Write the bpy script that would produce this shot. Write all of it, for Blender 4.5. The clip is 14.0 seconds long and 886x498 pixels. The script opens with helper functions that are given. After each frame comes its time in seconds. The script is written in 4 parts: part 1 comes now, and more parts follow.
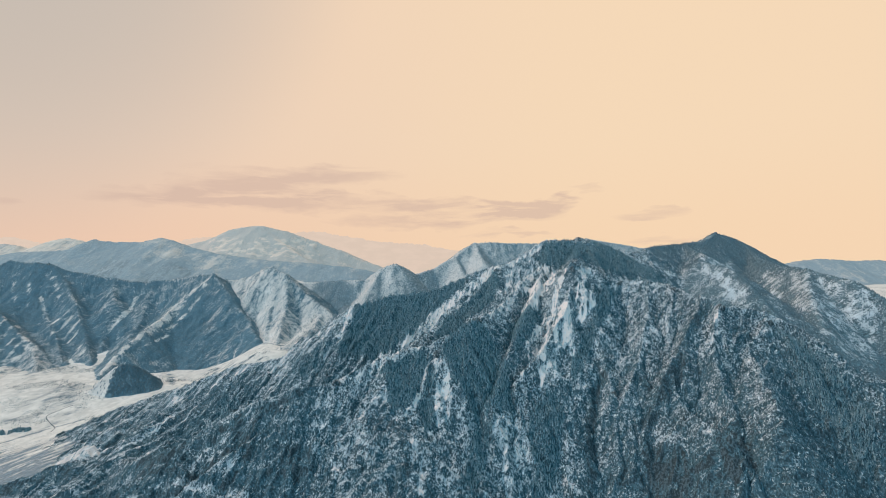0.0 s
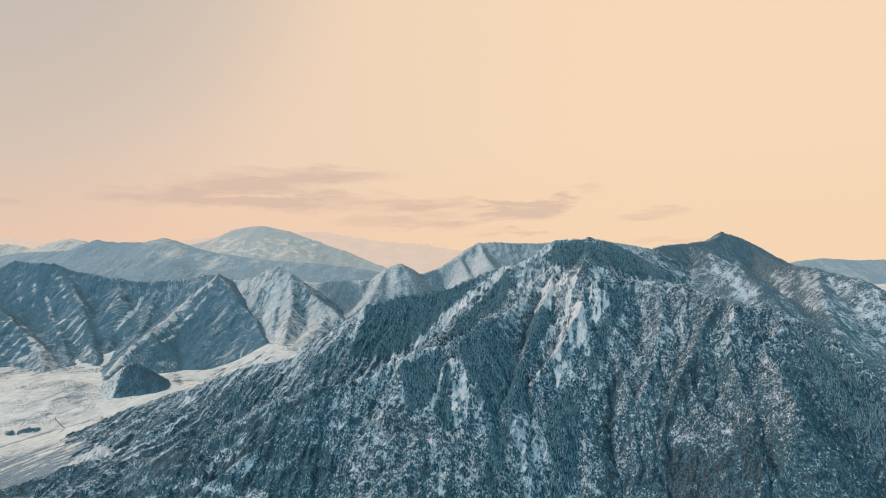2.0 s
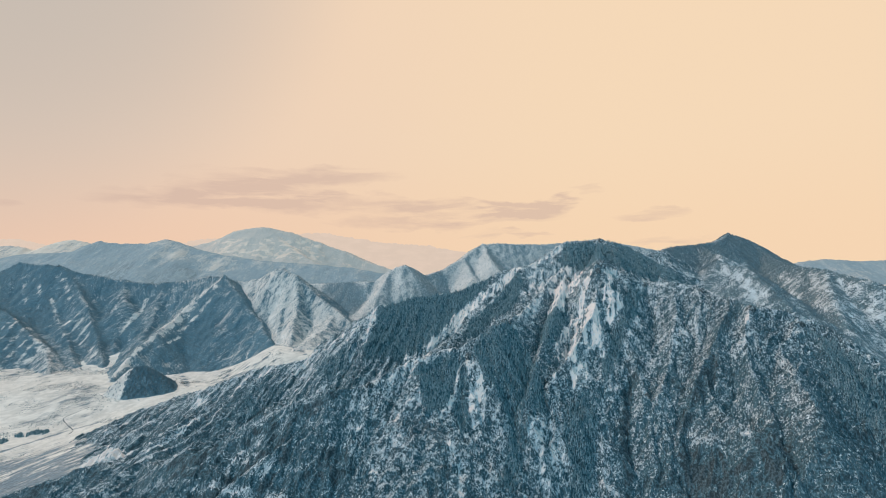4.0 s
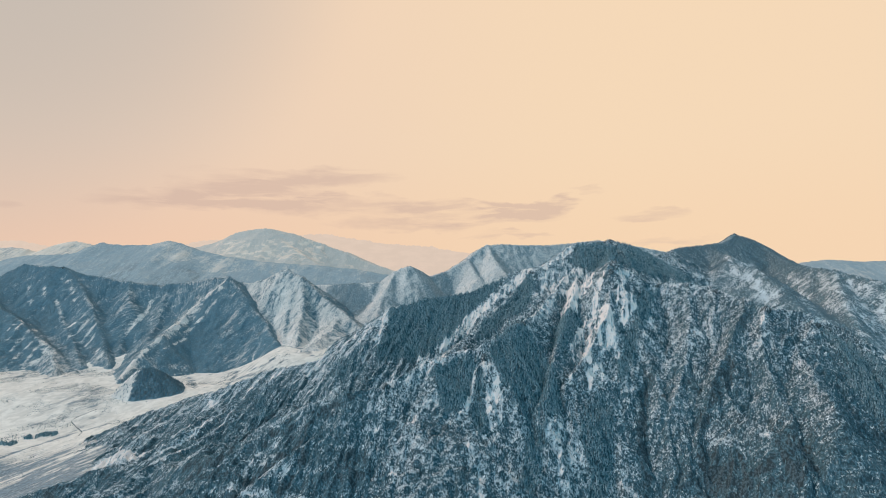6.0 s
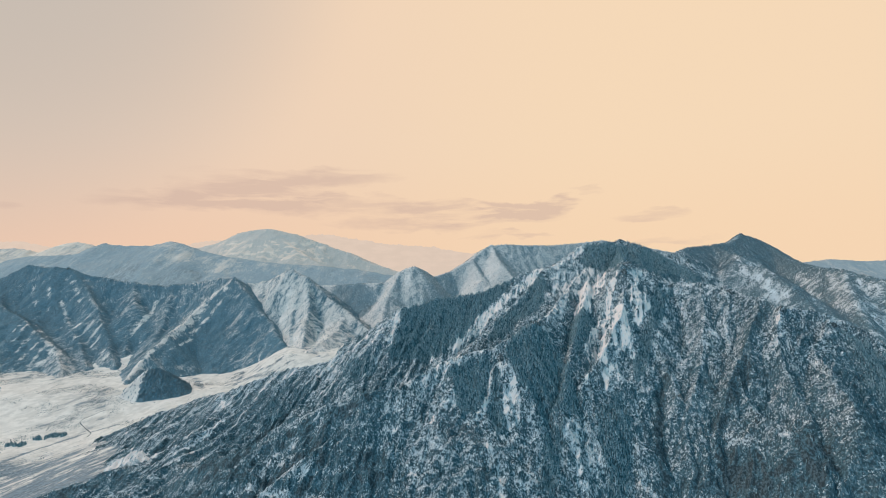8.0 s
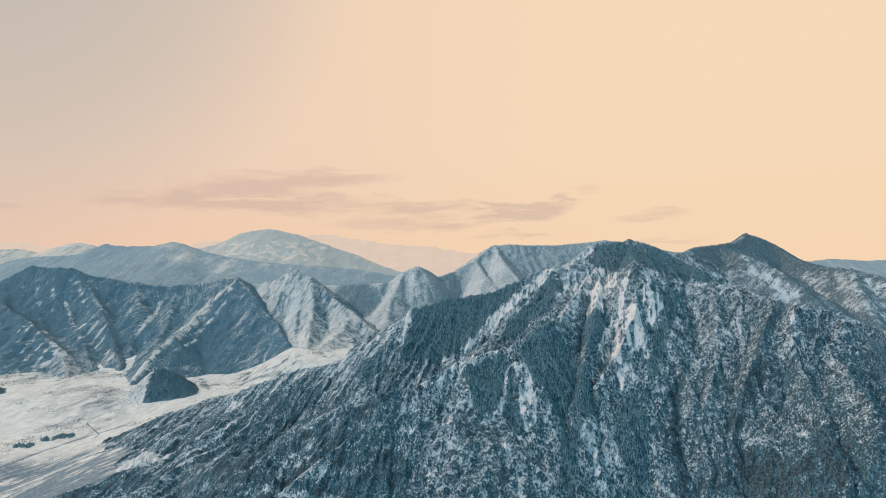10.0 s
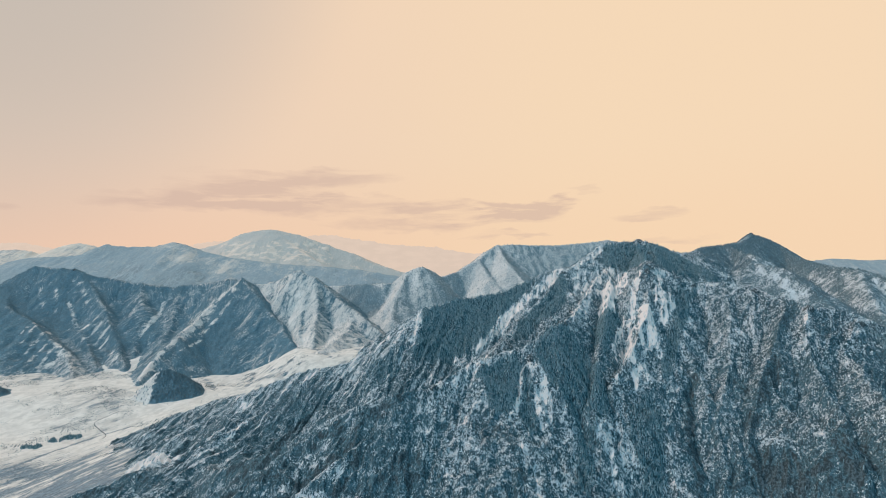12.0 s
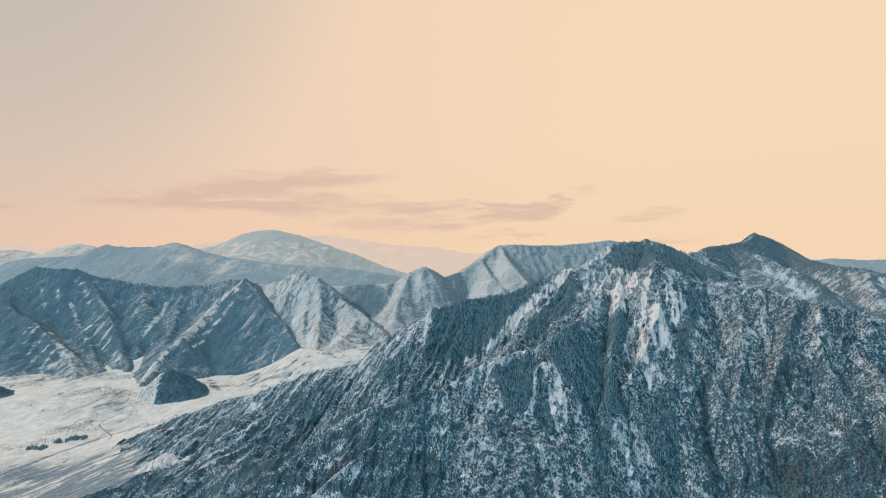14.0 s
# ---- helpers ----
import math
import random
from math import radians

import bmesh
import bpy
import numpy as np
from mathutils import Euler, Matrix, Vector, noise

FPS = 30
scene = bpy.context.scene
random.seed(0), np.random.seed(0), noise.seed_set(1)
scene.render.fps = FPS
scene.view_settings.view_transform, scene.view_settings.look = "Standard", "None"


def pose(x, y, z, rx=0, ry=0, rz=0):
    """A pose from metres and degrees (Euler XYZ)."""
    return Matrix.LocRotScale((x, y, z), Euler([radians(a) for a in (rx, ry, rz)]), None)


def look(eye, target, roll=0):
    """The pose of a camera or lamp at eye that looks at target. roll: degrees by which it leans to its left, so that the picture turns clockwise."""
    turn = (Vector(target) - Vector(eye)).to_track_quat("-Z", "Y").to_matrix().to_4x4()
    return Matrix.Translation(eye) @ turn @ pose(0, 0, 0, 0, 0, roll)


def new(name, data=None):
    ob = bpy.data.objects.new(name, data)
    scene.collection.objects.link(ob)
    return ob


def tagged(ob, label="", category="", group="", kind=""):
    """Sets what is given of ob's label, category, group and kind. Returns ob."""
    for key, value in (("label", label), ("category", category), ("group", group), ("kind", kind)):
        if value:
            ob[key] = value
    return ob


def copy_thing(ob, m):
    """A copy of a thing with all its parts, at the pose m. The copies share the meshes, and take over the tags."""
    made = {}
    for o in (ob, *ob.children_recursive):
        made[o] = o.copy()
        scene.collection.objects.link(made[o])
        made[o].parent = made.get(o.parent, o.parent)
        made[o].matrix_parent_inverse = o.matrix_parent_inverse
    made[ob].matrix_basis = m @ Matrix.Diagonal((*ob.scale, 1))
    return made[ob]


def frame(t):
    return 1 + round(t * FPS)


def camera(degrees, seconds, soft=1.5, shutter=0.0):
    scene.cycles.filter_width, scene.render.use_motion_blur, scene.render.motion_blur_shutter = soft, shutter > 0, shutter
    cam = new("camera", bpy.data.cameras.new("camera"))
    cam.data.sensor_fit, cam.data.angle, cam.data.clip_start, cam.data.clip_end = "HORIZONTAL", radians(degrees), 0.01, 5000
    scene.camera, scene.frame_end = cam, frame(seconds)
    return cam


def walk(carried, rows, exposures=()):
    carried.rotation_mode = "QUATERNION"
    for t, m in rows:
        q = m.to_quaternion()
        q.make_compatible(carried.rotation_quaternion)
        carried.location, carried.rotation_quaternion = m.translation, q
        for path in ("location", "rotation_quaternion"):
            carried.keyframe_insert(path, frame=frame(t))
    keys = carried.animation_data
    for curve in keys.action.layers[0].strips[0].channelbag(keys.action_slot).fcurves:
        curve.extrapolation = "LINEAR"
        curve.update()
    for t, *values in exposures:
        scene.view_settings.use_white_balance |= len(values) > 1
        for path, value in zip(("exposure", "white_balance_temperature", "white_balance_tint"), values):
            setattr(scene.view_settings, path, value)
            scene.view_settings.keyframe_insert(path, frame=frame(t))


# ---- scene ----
cam = camera(87.5, 14.0, soft=0.95)
METRES, EYE, TILT, LEAN, TURN = 160.0, 420.0, 0.0, 0.0, 0.0
ROWS = [
    (0.0, 0.0, 0.0, 0.0, 0.0, 0.0, -0.0),
    (0.5, -0.0376, 0.0007, -0.0001, 0.01, -0.01, 0.02),
    (1.0, -0.071, 0.0017, 0.0, 0.01, -0.02, 0.04),
    (1.5, -0.109, 0.0025, 0.0007, 0.03, -0.02, 0.05),
    (2.0, -0.142, 0.0031, 0.0014, 0.04, -0.01, 0.06),
    (2.5, -0.1808, 0.0039, 0.0029, 0.05, 0.01, 0.06),
    (3.0, -0.2149, 0.0043, 0.0043, 0.05, 0.05, 0.07),
    (5.5, -0.3987, 0.007, 0.0104, 0.03, 0.2, 0.16),
    (6.0, -0.4324, 0.0074, 0.0106, 0.04, 0.23, 0.18),
    (6.5, -0.4711, 0.0083, 0.0113, 0.04, 0.24, 0.2),
    (7.0, -0.5075, 0.0087, 0.0114, 0.04, 0.27, 0.22),
    (7.5, -0.5438, 0.0097, 0.0108, 0.03, 0.27, 0.24),
    (8.0, -0.5799, 0.0108, 0.0113, 0.02, 0.26, 0.27),
    (10.5, -0.7579, 0.016, 0.0134, -0.08, 0.27, 0.36),
    (11.0, -0.7925, 0.0175, 0.0134, -0.11, 0.27, 0.38),
    (11.5, -0.8248, 0.0185, 0.0134, -0.14, 0.28, 0.4),
    (12.0, -0.862, 0.0199, 0.0136, -0.17, 0.29, 0.41),
    (12.5, -0.8946, 0.021, 0.0134, -0.2, 0.29, 0.42),
    (13.0, -0.9314, 0.023, 0.0136, -0.25, 0.3, 0.43),
    (13.5, -0.9629, 0.0244, 0.0137, -0.3, 0.31, 0.43),
    (14.0, -0.9993, 0.0266, 0.0135, -0.38, 0.3, 0.44),
]
walk(cam, [(t, pose(0, 0, EYE, TILT, LEAN, TURN) @ pose(METRES * x, METRES * y, METRES * z, 90 + pitch, roll, yaw)) for t, x, y, z, yaw, pitch, roll in ROWS])


# ---- sky and light ----
def link(tree, a, b):
    tree.links.new(a, b)


def math_node(tree, op, a, b=None, c=None, clamp=False):
    n = tree.nodes.new("ShaderNodeMath")
    n.operation, n.use_clamp = op, clamp
    for socket, value in zip(n.inputs, (a, b, c)):
        if value is None:
            continue
        if isinstance(value, (int, float)):
            socket.default_value = value
        else:
            link(tree, value, socket)
    return n.outputs[0]


def mix_node(tree, fac, a, b):
    n = tree.nodes.new("ShaderNodeMix")
    n.data_type = "RGBA"
    for socket, value in ((n.inputs[0], fac), (n.inputs[6], a), (n.inputs[7], b)):
        if isinstance(value, (int, float)):
            socket.default_value = value
        elif isinstance(value, tuple):
            socket.default_value = (*value, 1)
        else:
            link(tree, value, socket)
    return n.outputs[2]


def step_node(tree, value, lo, hi):
    n = tree.nodes.new("ShaderNodeMapRange")
    n.interpolation_type = "SMOOTHSTEP"
    n.inputs[1].default_value, n.inputs[2].default_value = lo, hi
    link(tree, value, n.inputs[0])
    return n.outputs[0]


def noise_node(tree, vector, scale, detail=4.0, rough=0.55, distortion=0.0):
    n = tree.nodes.new("ShaderNodeTexNoise")
    n.inputs["Scale"].default_value, n.inputs["Detail"].default_value = scale, detail
    n.inputs["Roughness"].default_value, n.inputs["Distortion"].default_value = rough, distortion
    link(tree, vector, n.inputs["Vector"])
    return n.outputs[0]


def stretch_node(tree, vector, sx, sy, sz, turn=0.0):
    n = tree.nodes.new("ShaderNodeMapping")
    n.inputs["Scale"].default_value = (sx, sy, sz)
    n.inputs["Rotation"].default_value = (0, 0, radians(turn))
    link(tree, vector, n.inputs["Vector"])
    return n.outputs[0]


def make_sky():
    """A clear winter evening: a peach glow over the horizon ahead, cream added overhead to warm flat snow, blue behind,
    thin streaks of cloud low down.
    """
    world = bpy.data.worlds.new("evening_sky")
    scene.world = world
    world.use_nodes = True
    tree = world.node_tree
    tree.nodes.clear()
    out, back = tree.nodes.new("ShaderNodeOutputWorld"), tree.nodes.new("ShaderNodeBackground")
    link(tree, back.outputs[0], out.inputs[0])
    way = tree.nodes.new("ShaderNodeTexCoord").outputs["Generated"]
    sep = tree.nodes.new("ShaderNodeSeparateXYZ")
    link(tree, way, sep.inputs[0])
    x, y, z = sep.outputs
    low = mix_node(tree, step_node(tree, x, -0.95, 0.45), (0.86, 0.585, 0.44), (0.935, 0.68, 0.46))
    high = mix_node(tree, step_node(tree, x, -0.95, 0.45), (0.83, 0.625, 0.50), (0.93, 0.705, 0.49))
    glow = mix_node(tree, step_node(tree, z, -0.02, 0.24), low, high)
    slant = math_node(tree, "ADD", math_node(tree, "MULTIPLY", x, -0.67), math_node(tree, "ADD", math_node(tree, "MULTIPLY", y, 0.5), math_node(tree, "MULTIPLY", z, 0.56)))
    glow = mix_node(tree, step_node(tree, slant, 0.78, 1.01), glow, (0.575, 0.51, 0.45))
    glow = mix_node(tree, step_node(tree, z, 0.55, 0.90), glow, (0.82, 0.73, 0.66))
    ahead = math_node(tree, "MAXIMUM", y, 0.05)
    u, v = math_node(tree, "DIVIDE", x, ahead), math_node(tree, "DIVIDE", z, ahead)
    wisps = noise_node(tree, stretch_node(tree, way, 5, 5, 34), 1.5, 6, 0.58, 0.5)
    sway = math_node(tree, "SUBTRACT", noise_node(tree, stretch_node(tree, way, 5, 5, 16), 1.3, 4, 0.55), 0.5)
    u = math_node(tree, "ADD", u, math_node(tree, "MULTIPLY", sway, 0.25))
    v = math_node(tree, "ADD", v, math_node(tree, "MULTIPLY", sway, 0.10))
    cloud = None
    for cu, cv, wide, high, thick in ((-0.36, 0.156, 0.28, 0.030, 0.9), (-0.50, 0.116, 0.30, 0.028, 1.0), (-0.28, 0.098, 0.26, 0.024, 0.6), (0.02, 0.078, 0.26, 0.030, 0.8), (0.165, 0.090, 0.12, 0.024, 1.6),
                                      (0.46, 0.080, 0.08, 0.012, 0.5), (0.14, 0.030, 0.10, 0.010, 0.6), (0.29, 0.122, 0.05, 0.010, 0.35), (0.50, 0.020, 0.10, 0.010, 0.4), (-0.93, 0.11, 0.05, 0.010, 0.4)):
        du = math_node(tree, "DIVIDE", math_node(tree, "SUBTRACT", u, cu), wide)
        dv = math_node(tree, "DIVIDE", math_node(tree, "SUBTRACT", v, cv), high)
        r2 = math_node(tree, "ADD", math_node(tree, "MULTIPLY", du, du), math_node(tree, "MULTIPLY", dv, dv))
        one = math_node(tree, "MULTIPLY", math_node(tree, "SUBTRACT", 1.0, r2, clamp=True), thick * 1.5)
        cloud = one if cloud is None else math_node(tree, "ADD", cloud, one)
    veil = math_node(tree, "MULTIPLY", cloud, step_node(tree, wisps, 0.27, 0.63), clamp=True)
    glow = mix_node(tree, math_node(tree, "MULTIPLY", veil, 0.58), glow, (0.62, 0.45, 0.38))
    behind = step_node(tree, y, 0.32, -0.30)
    whole = mix_node(tree, behind, glow, (0.19, 0.575, 0.81))
    whole = mix_node(tree, step_node(tree, z, -0.02, -0.25), whole, (0.40, 0.46, 0.52))
    link(tree, whole, back.inputs[0])
    back.inputs[1].default_value = 0.98


make_sky()
sun = new("sun", bpy.data.lights.new("sun", "SUN"))
sun.data.energy, sun.data.angle, sun.data.color = 1.8, radians(20), (1.0, 0.86, 0.77)
sun.matrix_world = look((-900, -60, 850), (0, 0, 0))


# ---- materials ----
def new_material(name, rough=0.9):
    mat = bpy.data.materials.new(name)
    mat.use_nodes = True
    tree = mat.node_tree
    shader = tree.nodes["Principled BSDF"]
    shader.inputs["Roughness"].default_value = rough
    shader.inputs["Specular IOR Level"].default_value = 0.2
    return mat, tree, shader


def bump(tree, shader, height, strength, distance):
    n = tree.nodes.new("ShaderNodeBump")
    n.inputs["Strength"].default_value, n.inputs["Distance"].default_value = strength, distance
    link(tree, height, n.inputs["Height"])
    link(tree, n.outputs[0], shader.inputs["Normal"])


def slope_material(name, grain, rock, earth, snow, relief, edge=0.04, vary=1.0, weights=(0.55, 0.27, 0.18), dust=0.85, deep=None):
    """Snow over rock and dry heath. The snow lies by the land's own cover, broken by grain and by streaks down the flanks."""
    mat, tree, shader = new_material(name)
    at = tree.nodes.new("ShaderNodeNewGeometry").outputs["Position"]
    cover, along, away = (tree.nodes.new("ShaderNodeAttribute") for k in range(3))
    cover.attribute_name, along.attribute_name, away.attribute_name = "snow_cover", "crest_along", "crest_away"
    flank = tree.nodes.new("ShaderNodeCombineXYZ")
    link(tree, along.outputs["Fac"], flank.inputs[0])
    link(tree, math_node(tree, "MULTIPLY", away.outputs["Fac"], 0.2), flank.inputs[1])
    chips = noise_node(tree, stretch_node(tree, at, 1, 1, 0.6), 1 / grain, 3, 0.62)
    shards = noise_node(tree, stretch_node(tree, flank.outputs[0], 1, 2.6, 1), 1 / grain, 3, 0.62, 0.4)
    fine = math_node(tree, "ADD", math_node(tree, "MULTIPLY", chips, 0.92), math_node(tree, "MULTIPLY", shards, 0.16))
    fine = math_node(tree, "SUBTRACT", fine, 0.04)
    streak = noise_node(tree, flank.outputs[0], 1 / (grain * 1.6), 3, 0.6, 0.5)
    mid = noise_node(tree, at, 1 / (grain * 6), 4, 0.6, 0.6)
    wide = noise_node(tree, at, 1 / (grain * 30), 3, 0.5)
    both = math_node(tree, "ADD", math_node(tree, "MULTIPLY", fine, weights[0]), math_node(tree, "MULTIPLY", streak, weights[1]))
    both = math_node(tree, "ADD", both, math_node(tree, "MULTIPLY", mid, weights[2]))
    lies = math_node(tree, "ADD", math_node(tree, "SUBTRACT", both, 0.24 + 0.5 * sum(weights)), math_node(tree, "MULTIPLY", cover.outputs["Fac"], 0.48))
    fac = step_node(tree, lies, -edge, edge)
    bare = mix_node(tree, step_node(tree, wide, 0.42, 0.62), rock, earth)
    bare = mix_node(tree, step_node(tree, streak, 0.42, 0.56), tuple((1 - 0.38 * vary) * c for c in rock), bare)
    bare = mix_node(tree, step_node(tree, fine, 0.46, 0.60), bare, tuple(min(1, (1 + 0.7 * vary) * c) for c in rock))
    bare = mix_node(tree, step_node(tree, cover.outputs["Fac"], 0.02, -0.26), bare, mix_node(tree, step_node(tree, both, 0.46 * sum(weights), 0.56 * sum(weights)), tuple(0.52 * c for c in earth), tuple(1.3 * c for c in earth)))
    old = mix_node(tree, step_node(tree, mid, 0.3, 0.7), snow, tuple(0.78 * c for c in snow))
    thin = mix_node(tree, step_node(tree, cover.outputs["Fac"], 0.30, 0.85), tuple(dust * c for c in snow), old)
    if deep:
        # Thickest snow takes a tint that carries the pink evening light.
        thin = mix_node(tree, step_node(tree, cover.outputs["Fac"], 0.60, 0.86), thin, deep)
    whole = mix_node(tree, fac, bare, thin)
    if deep:
        chip = noise_node(tree, stretch_node(tree, at, 1, 1, 0.7), 1 / (1.3 * grain), 2, 0.6, 0.6)
        chip = math_node(tree, "MULTIPLY", step_node(tree, chip, 0.605, 0.66), step_node(tree, cover.outputs["Fac"], -0.16, 0.36))
        whole = mix_node(tree, chip, whole, (0.78, 0.79, 0.79))
    link(tree, whole, shader.inputs["Base Color"])
    bump(tree, shader, both, 0.9, relief)
    return mat


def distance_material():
    """Far hills, only a pale shape so far off, with evening haze as emission."""
    mat, tree, shader = new_material("distant_haze_glow")
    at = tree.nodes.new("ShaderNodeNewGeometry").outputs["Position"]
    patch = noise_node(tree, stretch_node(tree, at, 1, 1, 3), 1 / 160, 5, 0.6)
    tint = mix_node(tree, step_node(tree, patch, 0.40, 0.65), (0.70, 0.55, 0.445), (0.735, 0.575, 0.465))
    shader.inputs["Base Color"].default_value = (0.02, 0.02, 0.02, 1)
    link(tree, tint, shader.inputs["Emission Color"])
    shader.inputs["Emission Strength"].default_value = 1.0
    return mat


def leaf_material(name, dark, light, frost, share):
    """Twigs and needles: each tree with a shade of its own, some of them under frost."""
    mat, tree, shader = new_material(name, 0.95)
    geo = tree.nodes.new("ShaderNodeNewGeometry")
    own = geo.outputs["Random Per Island"]
    spots = noise_node(tree, geo.outputs["Position"], 0.9, 3, 0.7)
    tint = mix_node(tree, own, dark, light)
    icy = step_node(tree, math_node(tree, "ADD", math_node(tree, "MULTIPLY", own, 0.35), spots), 1.02 - share, 1.16 - share)
    link(tree, mix_node(tree, icy, tint, frost), shader.inputs["Base Color"])
    return mat


SNOW = (0.74, 0.75, 0.77)
# The last tint, for thick snow, has pink evening light put into it.
near_slope = slope_material("snow_dusted_rock", 2.1, (0.068, 0.124, 0.148), (0.080, 0.112, 0.128), (0.66, 0.70, 0.73), 3.0, 0.12, 1.0, (1.3, 0.3, 0.3), 0.72, (0.89, 0.775, 0.73))
back_slope = slope_material("snow_dusted_hillside", 3.0, (0.10, 0.156, 0.18), (0.115, 0.155, 0.172), (0.62, 0.655, 0.68), 2.2, 0.08, 1.0, (0.85, 0.45, 0.15), 0.72)
# Rock paler and bluer than near by, the valley haze put into its colour.
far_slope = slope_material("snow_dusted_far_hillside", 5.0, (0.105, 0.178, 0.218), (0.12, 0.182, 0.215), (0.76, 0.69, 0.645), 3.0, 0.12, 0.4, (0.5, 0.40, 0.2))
# The next four have evening haze put into paler rock and snow colours.
range_slope = slope_material("hazy_distant_hillside", 13.0, (0.275, 0.325, 0.352), (0.31, 0.345, 0.36), (0.72, 0.63, 0.565), 1.2, 0.2, 0.15, (0.6, 0.4, 0.4))
mid_slope = slope_material("hazy_ridge_slope", 6.0, (0.165, 0.222, 0.25), (0.18, 0.225, 0.248), (0.72, 0.67, 0.64), 3.0, 0.13, 0.35, (0.55, 0.15, 0.12))
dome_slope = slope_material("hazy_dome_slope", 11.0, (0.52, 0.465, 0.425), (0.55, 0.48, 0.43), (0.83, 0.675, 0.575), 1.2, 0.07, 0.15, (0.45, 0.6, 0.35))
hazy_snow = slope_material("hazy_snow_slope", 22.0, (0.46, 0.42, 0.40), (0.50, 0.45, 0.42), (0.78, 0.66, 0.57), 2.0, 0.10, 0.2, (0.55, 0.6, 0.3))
valley_snow = slope_material("valley_snow", 4.0, (0.165, 0.21, 0.245), (0.20, 0.23, 0.255), (0.75, 0.695, 0.645), 0.8, 0.12, 0.5, (0.45, 0.55, 0.25), 0.66)
distant_haze_glow = distance_material()
conifer_leaf = leaf_material("dark_conifer_needles", (0.122, 0.204, 0.230), (0.168, 0.252, 0.277), (0.31, 0.385, 0.41), 0.38)
frosted_leaf = leaf_material("frosted_twigs", (0.065, 0.107, 0.125), (0.13, 0.18, 0.20), (0.48, 0.52, 0.55), 0.26)
rock_face = slope_material("frosted_crag", 2.0, (0.085, 0.11, 0.12), (0.11, 0.115, 0.12), SNOW, 0.8)
brook_ice = leaf_material("dark_brook_ice", (0.07, 0.09, 0.10), (0.10, 0.12, 0.13), (0.3, 0.32, 0.34), 0.1)
bark = leaf_material("grey_bark", (0.07, 0.065, 0.06), (0.10, 0.095, 0.09), (0.3, 0.3, 0.3), 0.1)
# Both needle tints below are paled to stand in for haze; frost comes on top.
far_leaf = leaf_material("far_conifer_needles", (0.135, 0.195, 0.226), (0.17, 0.23, 0.26), (0.30, 0.36, 0.39), 0.08)
hazy_frosted_pine = leaf_material("hazy_frosted_pine_needles", (0.165, 0.225, 0.255), (0.20, 0.26, 0.285), (0.36, 0.41, 0.43), 0.14)


# ---- shape of the land ----
def lattice(seed):
    rng = np.random.RandomState(seed)
    angle = rng.rand(64, 64) * 2 * np.pi
    return np.cos(angle), np.sin(angle)


GRADS = [lattice(s) for s in range(12)]


def perlin(x, y, seed=0):
    """Gradient noise, about -0.7 to 0.7."""
    gx, gy = GRADS[seed % 12]
    ix, iy = np.floor(x).astype(int), np.floor(y).astype(int)
    fx, fy = x - ix, y - iy
    u, v = fx * fx * fx * (fx * (fx * 6 - 15) + 10), fy * fy * fy * (fy * (fy * 6 - 15) + 10)
    x0, x1, y0, y1 = ix & 63, (ix + 1) & 63, iy & 63, (iy + 1) & 63
    a = gx[x0, y0] * fx + gy[x0, y0] * fy
    b = gx[x1, y0] * (fx - 1) + gy[x1, y0] * fy
    c = gx[x0, y1] * fx + gy[x0, y1] * (fy - 1)
    d = gx[x1, y1] * (fx - 1) + gy[x1, y1] * (fy - 1)
    return (a + (b - a) * u) * (1 - v) + (c + (d - c) * u) * v


def fbm(x, y, size, octaves=4, seed=0):
    total, amp = 0, 1.0
    for k in range(octaves):
        total = total + amp * perlin(x / size + 17.3 * k, y / size - 9.1 * k, seed + k)
        size, amp = size / 2.03, amp * 0.5
    return total


def crags(x, y, size, octaves=4, seed=0):
    """Sharp-crested noise, 0 to about 1."""
    total, amp, weight = 0, 0.5, 1.0
    for k in range(octaves):
        n = np.clip(1 - 2.2 * np.abs(perlin(x / size + 5.7 * k, y / size + 3.3 * k, seed + k)), 0, 1) ** 2
        total = total + amp * n * weight
        weight, size, amp = np.clip(n * 1.6, 0, 1), size / 2.1, amp * 0.55
    return total


def smooth(a, lo, hi):
    t = np.clip((a - lo) / (hi - lo), 0, 1)
    return t * t * (3 - 2 * t)


def valley(x, y):
    """The height of the valley floor, which the ground sheet follows."""
    z = -50 + 34 * smooth(y, 1150, 1480) + 80 * smooth(x + 0.3 * (y - 1650), -900, -600) * smooth(y, 1380, 1650) + 40 * smooth(y, 1700, 1950) * smooth(x, -1050, -1300)
    z = z + 62 * smooth(x, -1050, -700) * smooth(y, 1420, 1150) * smooth(y, 500, 800)
    z = z - 14 * smooth(y, 1500, 1600) * smooth(y, 1900, 1750) * smooth(x, -1150, -1000) * smooth(x, -700, -800) - 60 * smooth(y, 700, 0) + 60 * smooth(np.hypot(x, y), 2300, 4300)
    fan = smooth(x, -1350, -1050) * smooth(y, 1180, 1020) * smooth(y, 500, 700)
    z = z + 3.5 * fan * (crags(0.79 * x - 0.61 * y + 12 * fbm(x, y, 90, 2, 2), -0.09 * x - 0.12 * y, 42, 3, 3) - 0.35)
    return z + 5 * fbm(x, y, 320, 3, 2) + 0.9 * fbm(x, y, 30, 3, 5)


def spine(mountain, left, right, skew, soft, *points):
    """Adds the crest of a ridge or spur: its corners, and the slope of its left and right flank, how far the rills run askew, and how softly it melts into its neighbours (0: as the mountain does)."""
    mountain.append((left, right, skew, soft, points))


